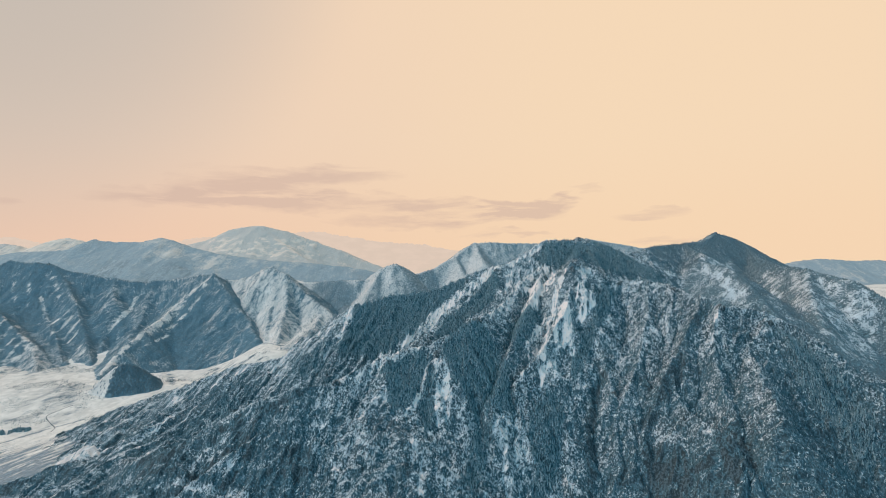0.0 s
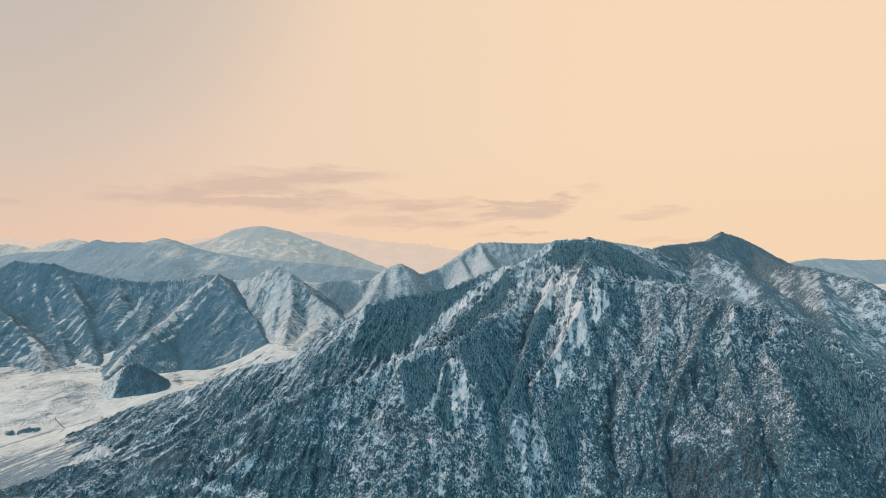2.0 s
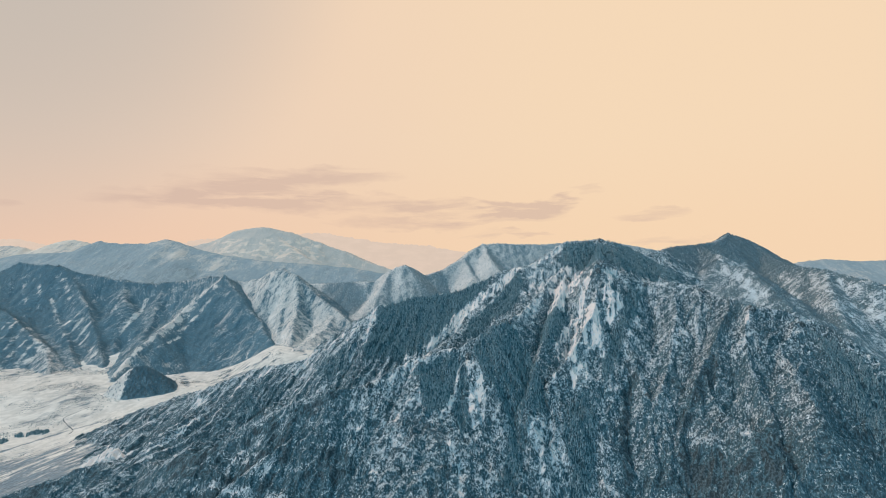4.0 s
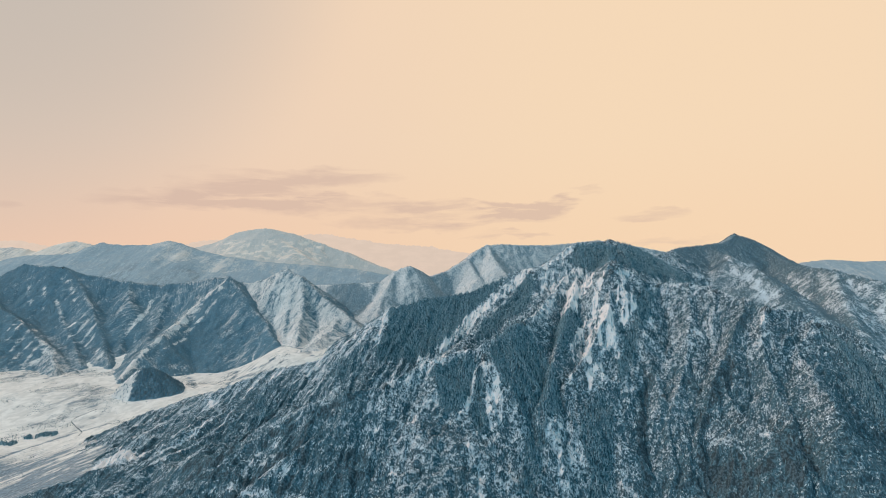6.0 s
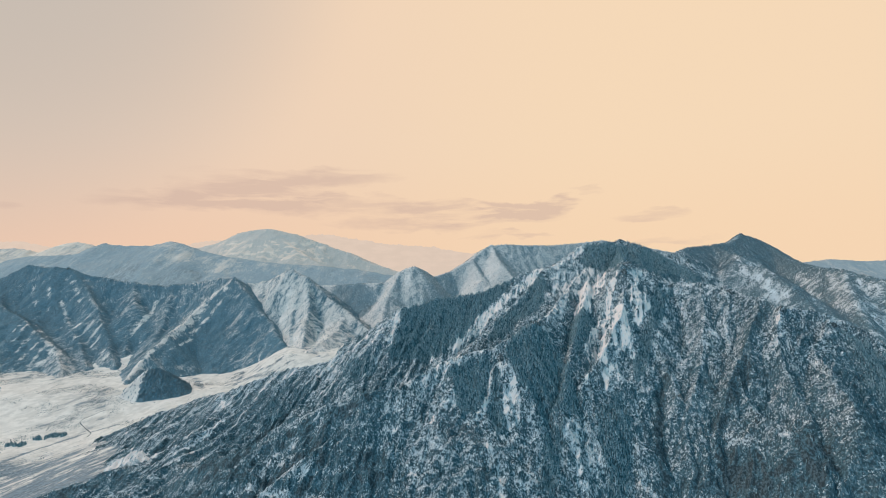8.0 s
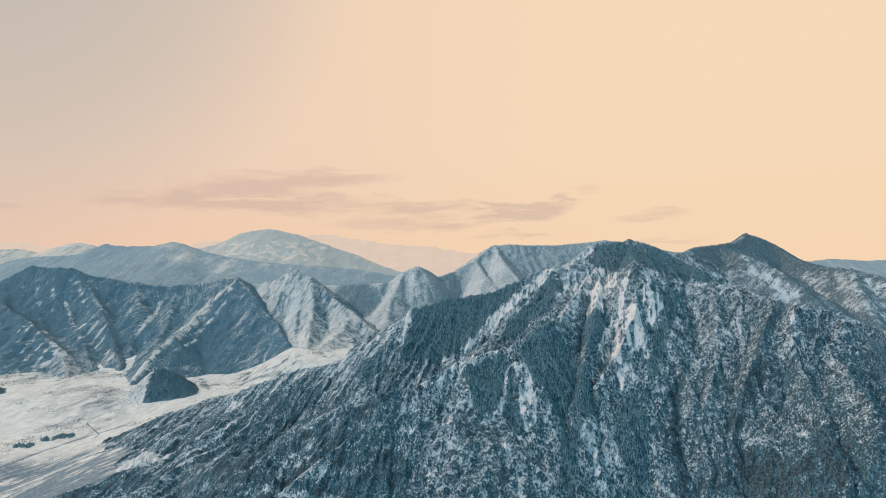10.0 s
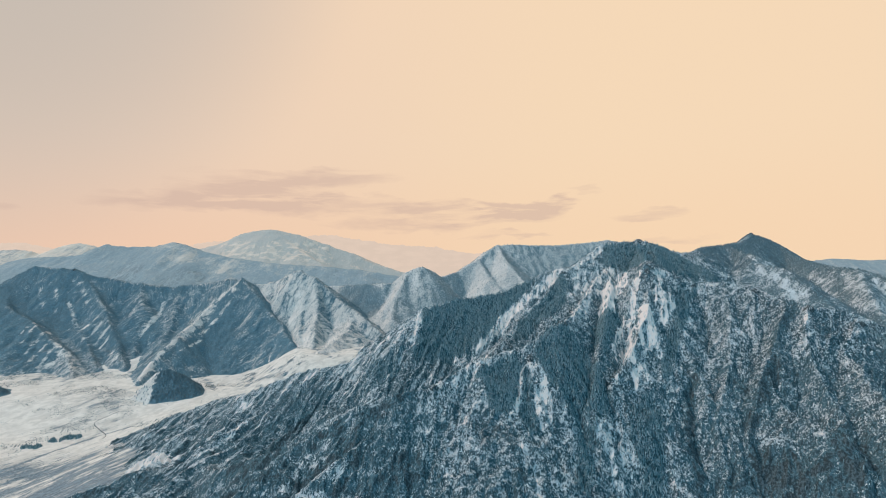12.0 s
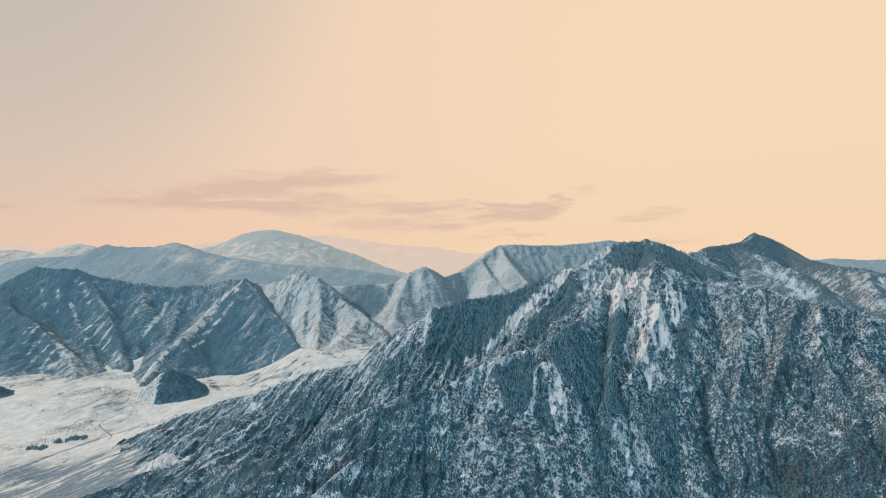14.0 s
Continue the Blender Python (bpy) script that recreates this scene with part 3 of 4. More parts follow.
area(SLABS, 4.23, 0.7, (147, 702), (174, 717), (172, 693), (153, 671), (142, 677))
area(SLABS, 2.39, 0.75, (-12, 687), (0, 671), (11, 659), (13, 644), (8, 623), (-6, 614), (-12, 629), (-11, 651), (-12, 669))
stripe(SLABS, 3.16, 0.75, (-14, 686), (-24, 669), (-30, 647), (-40, 627), (-60, 611))
stripe(SLABS, 4.12, 0.8, (-42, 591), (-33, 570), (-26, 555), (-25, 536))
area(SLABS, 5.88, 0.35, (84, 618), (112, 624), (116, 615), (108, 602), (98, 581), (75, 573), (75, 599))
stripe(SLABS, 7.22, 0.45, (112, 690), (117, 668), (105, 647), (79, 617))
area(SLABS, 6.17, 0.45, (-78, 645), (-70, 632), (-89, 618), (-119, 605), (-110, 635))
stripe(SLABS, 6.54, 0.4, (-68, 720), (-102, 677), (-146, 815), (-175, 810))
stripe(SLABS, 1.78, 1, (-298, 921), (-315, 912), (-334, 888))
stripe(SLABS, 1.56, 0.9, (-294, 858), (-314, 846))
stripe(SLABS, 1.69, 0.9, (-455, 888), (-469, 866), (-477, 843))
stripe(SLABS, 1.61, 0.8, (-345, 885), (-358, 870))
stripe(SLABS, 2.59, 0.8, (-398, 852), (-405, 842))
stripe(SLABS, 7.66, 0.6, (-181, 912), (-189, 896), (-195, 869))
stripe(SLABS, 9.8, 0.4, (-201, 891), (-227, 884), (-272, 920))
area(SLABS, 7.34, 0.25, (425, 677), (443, 674), (434, 654), (423, 662))
stripe(SLABS, 3.4, 0.4, (427, 719), (408, 696), (393, 680))
stripe(SLABS, 10.6, 0.3, (368, 648), (359, 620), (330, 575))
stripe(SLABS, 6.75, 0.35, (282, 630), (291, 614), (294, 600))
stripe(SLABS, 3.63, 0.5, (306, 599), (312, 590))
stripe(SLABS, 7.73, 0.3, (232, 671), (211, 633), (212, 612))
stripe(SLABS, 8.28, 0.3, (237, 728), (195, 678), (177, 654))
stripe(SLABS, 8.93, 0.3, (173, 626), (159, 609), (154, 588))
stripe(SLABS, 5.75, 0.3, (313, 840), (279, 785), (251, 749))
stripe(SLABS, 2.63, 0.5, (-92, 542), (-82, 534))
stripe(SLABS, 4.13, 0.5, (-137, 569), (-126, 558))
stripe(SLABS, 5.97, 0.35, (-175, 615), (-159, 608))
stripe(SLABS, 6.37, 0.3, (-256, 585), (-267, 573))
stripe(SLABS, 5.38, 0.35, (-286, 635), (-298, 624))
stripe(SLABS, 7.24, 0.3, (-500, 789), (-466, 693))
stripe(SLABS, 4.39, 0.4, (-566, 969), (-520, 899), (-519, 864))
stripe(SLABS, 3.22, 1, (-688, 873), (-668, 882))
stripe(SLABS, 1.44, 0.8, (-379, 920), (-405, 900))
stripe(SLABS, 1.43, 0.8, (-394, 915), (-421, 885))
stripe(SLABS, 1.42, 0.8, (-429, 905), (-454, 887))
stripe(SLABS, 1.35, 0.8, (-453, 858), (-469, 837))
stripe(SLABS, 1.34, 0.8, (-504, 857), (-522, 831))
stripe(SLABS, 1.3, 0.8, (-512, 840), (-523, 797))
stripe(SLABS, 0.989, 0.8, (-315, 629), (-333, 617))
stripe(SLABS, 0.939, 0.8, (-245, 596), (-260, 587))
stripe(SLABS, 1.04, 0.8, (-366, 657), (-388, 653))
stripe(SLABS, 1.36, 0.8, (-575, 890), (-568, 822))
stripe(SLABS, 1.24, 0.8, (-553, 798), (-559, 761))
stripe(SLABS, 1.32, 0.8, (-225, 839), (-247, 821))
stripe(SLABS, 1.34, 0.8, (-314, 848), (-332, 837))
stripe(SLABS, 0.957, 0.8, (-359, 608), (-373, 597))
stripe(SLABS, 0.971, 0.8, (-205, 614), (-230, 609))
area(SLABS, 5, 1.0, (-760, 866), (-728, 886), (-700, 912), (-684, 893), (-650, 886), (-625, 870), (-690, 868))
stripe(SLABS, 6, 0.4, (-40, 690), (-64, 680), (-96, 668), (-150, 645), (-200, 628), (-252, 632))
stripe(SCREE, 6, 0.6, (-205, 632), (-170, 640), (-130, 652))
stripe(SLABS, 9, 0.3, (-133, 640), (-163, 632), (-223, 622), (-277, 634))
stripe(SCREE, 13, 0.55, (-640, 792), (-690, 790), (-740, 780), (-800, 770))
area(SCREE, 9, 0.5, (-500, 795), (-452, 812), (-370, 680), (-347, 593), (-391, 595), (-466, 694))
BANKS = []
stripe(BANKS, 4, 0.5, (-1097, 1006), (-1087, 1048), (-1076, 1094), (-1062, 1123), (-1041, 1169), (-1015, 1202), (-972, 1235))
TUFTS = []
stripe(TUFTS, 9, 0.8, (-775, 1498), (-758, 1548), (-717, 1548))
stripe(TUFTS, 7, 0.6, (-715, 1585), (-676, 1585), (-653, 1636))
stripe(TUFTS, 6, 0.6, (-682, 1545), (-646, 1549), (-610, 1588))
stripe(TUFTS, 12, 0.5, (-1061, 1732), (-972, 1647), (-872, 1492))
stripe(TUFTS, 6, 0.5, (-936, 1668), (-924, 1731), (-857, 1747))
stripe(TUFTS, 8, 0.7, (-652, 1759), (-577, 1690), (-528, 1611))
GLADES = []
area(GLADES, 8, 1, (707, 1292), (966, 1547), (686, 1085), (674, 1025), (650, 1001), (629, 1041), (651, 1098), (643, 1149))
area(GLADES, 9.7, 1, (935, 1183), (955, 1106), (967, 1033), (896, 953), (783, 835), (754, 853), (753, 913), (823, 1058))
stripe(GLADES, 13.2, 0.9, (943, 1355), (866, 1205), (708, 981))
area(GLADES, 10.7, 1, (931, 1239), (934, 1164), (890, 1092), (856, 1032), (793, 1004), (809, 1067), (869, 1158))
stripe(GLADES, 15.5, 0.9, (939, 1131), (898, 1058), (801, 941))
stripe(GLADES, 8.77, 0.8, (717, 971), (700, 897), (695, 845))
stripe(GLADES, 7.35, 0.7, (646, 1266), (593, 1140))
stripe(GLADES, 7.86, 1, (854, 1548), (970, 1671))
SPURS = []
stripe(SPURS, 8.34, 0.72, (-1043, 2075), (-1112, 2036), (-1132, 1958), (-1144, 1835), (-1165, 1725), (-1167, 1649))
stripe(SPURS, 21.9, 0.55, (-1058, 2069), (-1140, 2052), (-1146, 1940), (-1159, 1821))
stripe(SPURS, 11.7, 0.9, (-1167, 1649), (-1171, 1595), (-1164, 1530))
stripe(SPURS, 4.39, 0.6, (-1093, 1844), (-1121, 1749))
stripe(SPURS, 7.09, 0.6, (-1062, 2010), (-1085, 1935), (-1113, 1859))
stripe(SPURS, 9.18, 0.45, (-1860, 2186), (-1797, 2147), (-1718, 2079))
stripe(SPURS, 8.97, 0.7, (-1915, 2138), (-1843, 2060))
stripe(SPURS, 7.76, 0.5, (-2015, 2171), (-1915, 2067))
stripe(SPURS, 6.21, 0.6, (-1823, 2096), (-1685, 1971))
stripe(SPURS, 5.24, 0.65, (-1581, 1998), (-1605, 1901))
stripe(SPURS, 5.15, 0.65, (-1539, 1959), (-1567, 1874))
stripe(SPURS, 5.08, 0.65, (-1515, 1926), (-1531, 1857))
stripe(SPURS, 5.3, 0.65, (-1614, 2010), (-1663, 1935))
stripe(SPURS, 6, 0.65, (-1822, 1928), (-1821, 1851))
stripe(SPURS, 6, 0.65, (-1817, 1962), (-1777, 1817))
stripe(SPURS, 5.87, 0.65, (-1751, 1914), (-1734, 1782))
stripe(SPURS, 5.75, 0.65, (-1691, 1866), (-1698, 1755))
stripe(SPURS, 5.7, 0.65, (-1657, 1842), (-1651, 1751))
stripe(SPURS, 8.85, 0.7, (-1660, 1841), (-1598, 1784))
stripe(SPURS, 7.58, 0.7, (-1415, 2132), (-1401, 2069), (-1403, 1946))
stripe(SPURS, 5.98, 0.5, (-1407, 1994), (-1350, 1926))
stripe(SPURS, 11.2, 0.7, (-1450, 1848), (-1412, 1809))
stripe(SPURS, 12.8, 0.6, (-1576, 1788), (-1625, 1745), (-1672, 1704))


def strips(group, x, y):
    """How strongly each place is covered by a group's strips and patches, with ragged edges."""
    total = np.zeros(x.shape)
    for half, amount, points, closed in group:
        px, py, far = [p[0] for p in points], [p[1] for p in points], 2.5 * half
        here = np.nonzero((x > min(px) - far) & (x < max(px) + far) & (y > min(py) - far) & (y < max(py) + far))
        hx, hy = x[here], y[here]
        best, inside = np.full(hx.shape, 1e9), np.zeros(hx.shape, dtype=bool)
        ends = points[1:] + points[:1] if closed else points[1:]
        for (ax, ay), (bx, by) in zip(points, ends):
            dx, dy = bx - ax, by - ay
            t = np.clip(((hx - ax) * dx + (hy - ay) * dy) / max(dx * dx + dy * dy, 1), 0, 1)
            best = np.minimum(best, np.hypot(hx - ax - t * dx, hy - ay - t * dy))
            if closed and dy:
                inside ^= ((ay > hy) != (by > hy)) & (hx < dx * (hy - ay) / dy + ax)
        ragged = np.where(inside, -best, best) / half + (1.0 if closed else 0.0) + 0.8 * fbm(hx, hy, 2.2 * half, 4, 10)
        total[here] = np.maximum(total[here], amount * smooth(ragged, 1.4, 0.5))
    return total


def wood_near(x, y):
    return np.maximum(strips(WOODS, x, y), spot(x, y, 450, 1130, 130, 70, 35))


def snow_near(x, y, z, gx, gy, away):
    steep = np.hypot(gx, gy)
    west = smooth(x, -140, -260)
    front = west * smooth(y + 0.2 * x - 650, 30, -30)
    upper = west - front
    s = 0.36 + (1 - 0.6 * west) * (0.24 * fbm(x, y, 80, 3, 3) + 0.24 * fbm(x, y, 16, 3, 5)) + 0.05 * smooth(z, 150, 330) - 0.08 * smooth(z, 200, 110) + 0.08 * smooth(gx, -0.4, 0.9) - 0.12 * smooth(steep, 1.1, 2.0) + 0.10 * smooth(away, 14, 2)
    s = s - 0.12 * smooth(x, -100, -260) * smooth(y, 800, 700) - 0.24 * smooth(y, 760, 580) * smooth(x, 150, 280) - 0.06 * smooth(y, 780, 660) * smooth(x, -240, -330)
    for cx, cy, rx, ry, turn, much in ((-560, 930, 120, 12, -35, 0.2), (-700, 880, 75, 15, -12, 0.8), (60, 590, 100, 60, 0, 0.08)):
        s = s + much * spot(x, y, cx, cy, rx, ry, turn)
    s = s + front * 0.95 * fbm(0.2 * x + 0.97 * y + 4 * fbm(x, y, 40, 2, 1), 0.08 * x, 11, 4, 3)
    s = s + upper * 0.9 * fbm(0.7 * (x - y) + 5 * fbm(x, y, 40, 2, 1), 0.06 * (x + y), 11, 4, 4)
    s = np.clip(s, 0.02, 0.60) * (1 - 0.8 * strips(WOODS, x, y)) - 0.42 * strips(SCREE, x, y)
    rills = smooth(crags(x - 0.3 * y + 2 * fbm(x, y, 12, 2, 6), 0.14 * y, 7, 2, 4), 0.45, 0.8)
    return s + strips(SLABS, x, y) * (0.48 + 0.85 * fbm(x - 0.3 * y, 0.2 * y, 7, 3, 2) - 0.42 * rills)


def wood_back(x, y):
    return np.clip(0.85 + 0.3 * fbm(x, y, 120, 3, 2) - 0.7 * strips(GLADES, x, y), 0, 1)


def snow_back(x, y, z, gx, gy, away):
    s = 0.20 + 0.16 * fbm(x, y, 120, 4, 6) + 0.20 * fbm(x, y, 20, 3, 6) + 0.10 * smooth(gx, -0.2, 0.7)
    return np.clip(s + strips(GLADES, x, y) * (0.20 + 0.6 * fbm(x, y, 14, 3, 3)), 0.02, 0.7)


def wood_west(x, y):
    return np.clip(0.75 + 0.6 * fbm(x, y, 160, 3, 2), 0, 1) * (1 - strips(SPURS, x, y))


def snow_west(x, y, z, gx, gy, away):
    s = 0.23 + 0.24 * fbm(x, y, 140, 4, 6) + 0.16 * smooth(gx, 0.1, 0.8) + 0.10 * smooth(away, 20, 3) * smooth(z, 330, 240) + 0.12 * smooth(z, 40, 5) * smooth(x, -1330, -1420)
    s = s - 0.14 * smooth(x, -1650, -1850) + strips(SPURS, x, y) * (0.48 + 1.3 * fbm(x, y, 24, 4, 2)) + 0.12 * fbm(x, y, 22, 3, 3)
    return np.clip(s, 0.02, 1)


def wood_cone(x, y):
    return np.clip(0.4 + 0.6 * fbm(x, y, 120, 3, 2) + 0.15 * smooth(0.55 * x + 0.83 * y, 1350, 1400), 0, 1)


def snow_cone(x, y, z, gx, gy, away):
    s = 0.45 + 0.2 * fbm(x, y, 120, 4, 6) + 0.3 * fbm(x, y, 22, 3, 3) + 0.25 * smooth(gx, -0.2, 0.5) - 0.15 * smooth(0.55 * x + 0.83 * y, 1345, 1390) + 0.16 * smooth(z, 110, 50)
    return np.clip(s, 0.05, 1)


def wood_mid(x, y):
    return np.clip(0.4 + 0.35 * fbm(x, y, 150, 3, 2) + 0.6 * spot(x, y, -560, 2170, 170, 130), 0, 1)


def snow_mid(x, y, z, gx, gy, away):
    s = 0.52 + 0.08 * fbm(x, y, 150, 4, 6) + 0.12 * smooth(gx, -0.2, 0.6) - 0.2 * smooth(gx, -0.1, -0.6) - 0.35 * spot(x, y, -560, 2170, 170, 130)
    return np.clip(s, 0.05, 1)


def snow_hill(x, y, z, gx, gy, away):
    return np.clip(0.85 - 0.95 * smooth(x + 0.3 * y + 24 * fbm(x, y, 26, 3, 4), -600, -580) + 0.5 * fbm(x, y, 30, 3, 6), 0.02, 1)


def snow_mound(x, y, z, gx, gy, away):
    return np.clip(0.35 - 0.5 * smooth(gx, 0.1, -0.3) + 0.3 * fbm(x, y, 40, 3, 6), 0.02, 1)


def snow_far(x, y, z, gx, gy, away):
    s = 0.04 + 0.6 * fbm(x, y, 300, 5, 6)  + 0.15 * smooth(gx, 0.0, 0.4) + 0.1 * spot(x, y, -1750, 4230, 800, 100) + 0.2 * spot(x, y, -2590, 4240, 160, 90) + 0.3 * spot(x, y, -2150, 4080, 380, 130) + 0.16 * spot(x, y, -2550, 4130, 420, 120) + 0.12 * fbm(x, y, 60, 3, 2)
    return np.clip(-0.22 * smooth(x, -2300, -2800) + s, 0.02, 1)


def snow_dome(x, y, z, gx, gy, away):
    return np.clip(0.06 + 0.5 * fbm(x, 3.5 * y, 150, 5, 6) + (0.34 + 0.9 * fbm(x, 2.5 * y, 90, 4, 3)) * smooth(z, 570, 500) * smooth(z, 290, 350) * smooth(x, -2420, -2250) * smooth(x, -1000, -1300), 0.05, 1)


def snow_hazy(x, y, z, gx, gy, away):
    return np.clip(0.56 + 0.3 * fbm(x, y, 260, 4, 6), 0.05, 1)


def blurred(a, reach):
    """The mean of a grid over a square of cells round each one."""
    for axis in (0, 1):
        pad = [(0, 0), (0, 0)]
        pad[axis] = (reach + 1, reach)
        total = np.cumsum(np.pad(a, pad, mode="edge"), axis)
        span = a.shape[axis]
        a = (np.take(total, range(2 * reach + 1, 2 * reach + 1 + span), axis) - np.take(total, range(0, span), axis)) / (2 * reach + 1)
    return a


def ledges(z, gx, gy, reach):
    """Above 0 on benches and in hollows, below 0 on the steeper little faces between."""
    steep = np.hypot(gx, gy)
    return np.clip(blurred(steep, reach) - steep, -0.8, 0.8) + 0.12 * np.clip(blurred(z, reach) - z, -2, 2)


def steps(lo, hi, cell, fine):
    """Grid lines from lo to hi, closer together within the stretch that fine names."""
    if not fine:
        return np.arange(lo, hi, cell)
    a, b, small = fine
    return np.concatenate([np.arange(lo, a, cell), np.arange(a, b, small), np.arange(b, hi, cell)])


def drainage(z, reach):
    """How much land drains through each place of a grid: 0 on the ribs, about 1 in the gullies."""
    rows, cols = z.shape
    low = np.pad(blurred(z, reach) + 0.15 * z, 1, mode="edge")
    here, best, target = low[1:-1, 1:-1], np.zeros(z.shape), np.arange(z.size).reshape(z.shape)
    index = np.pad(target, 1, mode="edge")
    for dr in (-1, 0, 1):
        for dc in (-1, 0, 1):
            if dr or dc:
                drop = (here - low[1 + dr:rows + 1 + dr, 1 + dc:cols + 1 + dc]) / math.hypot(dr, dc)
                down = drop > best
                best = np.where(down, drop, best)
                target = np.where(down, index[1 + dr:rows + 1 + dr, 1 + dc:cols + 1 + dc], target)
    flow, into = [1.0] * z.size, target.ravel().tolist()
    for k in np.argsort(-here.ravel(), kind="stable").tolist():
        if into[k] != k:
            flow[into[k]] += flow[k]
    wet = np.clip((np.log(np.array(flow).reshape(z.shape)) - 1.5) / 5.5, 0, 1)
    return np.maximum(0.75 * wet, blurred(wet, 1)) * 0.5 + 0.5 * blurred(wet, 2) * 1.6


def surface(name, x, y):
    """The height of a finished mountain at any places."""
    xs, ys, z = GRIDS[name]
    i, j = np.clip(np.searchsorted(xs, x) - 1, 0, len(xs) - 2), np.clip(np.searchsorted(ys, y) - 1, 0, len(ys) - 2)
    u, v = np.clip((x - xs[i]) / (xs[i + 1] - xs[i]), 0, 1), np.clip((y - ys[j]) / (ys[j + 1] - ys[j]), 0, 1)
    return (z[j, i] * (1 - u) + z[j, i + 1] * u) * (1 - v) + (z[j + 1, i] * (1 - u) + z[j + 1, i + 1] * u) * v


GRIDS = {}


def mountain(name, spines, bounds, cell, shape, cover, material, label, lift=1.0, ledge=0.0, fine_x=(), fine_y=(), carve=0.0, washed=0.0):
    """A mountain on its own grid. Its skirts run under the valley floor."""
    x0, x1, y0, y1 = bounds
    xs, ys = steps(x0, x1, cell, fine_x), steps(y0, y1, cell, fine_y)
    x, y = np.meshgrid(xs, ys)
    z, away, along, ribs = land(spines, x, y, *shape)
    wet = drainage(z, 2)
    z = z - carve * wet
    GRIDS[name] = xs, ys, z
    gx, gy = steepness(z, xs, ys)
    floor = valley(x, y)
    faces = grid_faces(*x.shape)
    high = (z > floor - 12).ravel()
    faces = faces[high[faces].any(1)]
    used = np.unique(faces)
    fresh = np.zeros(x.size, dtype=np.int64)
    fresh[used] = np.arange(len(used))
    verts = np.stack([x.ravel(), y.ravel(), z.ravel()], -1)[used]
    me = mesh_from(name, verts, fresh[faces], material)
    for layer_name, values in (("snow_cover", cover(x, y, z, gx, gy, away) + 0.35 * lift * ribs + ledge * ledges(z, gx, gy, 4) - washed * (wet - 0.25)), ("crest_along", along), ("crest_away", away)):
        layer = me.attributes.new(layer_name, "FLOAT", "POINT")
        layer.data.foreach_set("value", values.ravel()[used].astype(np.float32))
    return tagged(new(name, me), label, "mountain")


def make_ground():
    """One sheet from under the camera to the horizon, finer where the valley lies open."""
    xs = np.unique(np.round(np.concatenate([np.arange(-4900, 4901, 100), np.arange(-2000, -300, 7), np.arange(-1150, -640, 3.5)])))
    ys = np.unique(np.round(np.concatenate([np.arange(-4900, 4701, 100), np.arange(600, 2000, 7), np.arange(860, 1180, 3.5)])))
    x, y = np.meshgrid(xs, ys)
    z = valley(x, y)
    me = mesh_from("ground", np.stack([x.ravel(), y.ravel(), z.ravel()], -1), grid_faces(*x.shape), valley_snow)
    fan = smooth(y, 1180, 960) * smooth(x, -1500, -1000)
    across, down = 0.79 * x - 0.61 * y + 14 * fbm(x, y, 130, 3, 2), -0.13 * x - 0.17 * y
    rills = smooth(crags(across, down, 30, 3, 3), 0.45, 0.8) + 0.8 * smooth(crags(across + 9, down, 14, 2, 6), 0.5, 0.85)
    heath = spot(x, y, -1170, 1360, 260, 110, -51)
    cover = 0.92 - 0.9 * strips(BANKS, x, y) - 0.7 * smooth(y, 810, 750) - strips(TUFTS, x, y) * np.clip(0.5 + 1.5 * fbm(x, y, 16, 3, 7), 0, 1) - fan * (0.45 + 0.42 * rills + 0.5 * fbm(across, down, 12, 3, 5) + 0.45 * fbm(x, y, 70, 3, 9)) - heath * (0.14 - 0.4 * fbm(x, y, 34, 3, 8)) + 0.30 * fbm(x, y, 150, 5, 4) - 0.35 * (smooth(x, -980, -800) * smooth(y, 1380, 1520) + spot(x, y, -1500, 1650, 300, 70)) * np.clip(0.3 + 1.8 * fbm(x, y, 30, 4, 7), 0, 1) - 0.30 * np.clip(crags(x + 0.5 * y, y, 120, 3, 6) - 0.3, 0, 1)
    for layer_name, values in (("snow_cover", np.clip(cover, 0.05, 1)), ("crest_along", 0.79 * x - 0.61 * y), ("crest_away", -0.2 * x - 0.26 * y)):
        layer = me.attributes.new(layer_name, "FLOAT", "POINT")
        layer.data.foreach_set("value", values.ravel().astype(np.float32))
    tagged(new("ground", me), "snow-covered valley floor with thin dry grass showing through", "ground", kind="structure")


SHAPES = {"near": (5, 13, 7, 42), "back": (14, 7, 4, 55), "west": (34, 8, 7, 70), "cone": (14, 7, 6, 60), "mid": (14, 2, 6, 50), "hill": (10, 4, 2, 50), "far": (30, 10, 10, 200), "pale": (30, 5, 5, 300)}
make_ground()
near = mountain("near_mountain", NEAR, (-940, 960, 270, 1260), 2.4, SHAPES["near"], snow_near, near_slope, "steep rocky mountain dusted with snow above the valley", 0.5, 0.24, (-420, 620, 1.5), (470, 900, 1.4), 7.0, 0.22)
back = mountain("back_mountain", BACK, (380, 2600, 640, 2700), 7.5, SHAPES["back"], snow_back, back_slope, "broad wooded summit behind the rocky mountain, dusted with snow", 1.0, 0.2, carve=9.0, washed=0.2)
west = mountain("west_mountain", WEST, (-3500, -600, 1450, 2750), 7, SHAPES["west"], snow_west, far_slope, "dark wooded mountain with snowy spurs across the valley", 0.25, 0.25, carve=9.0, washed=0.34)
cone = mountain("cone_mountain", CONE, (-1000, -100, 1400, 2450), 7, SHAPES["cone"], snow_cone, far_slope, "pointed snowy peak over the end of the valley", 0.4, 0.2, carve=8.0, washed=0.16)
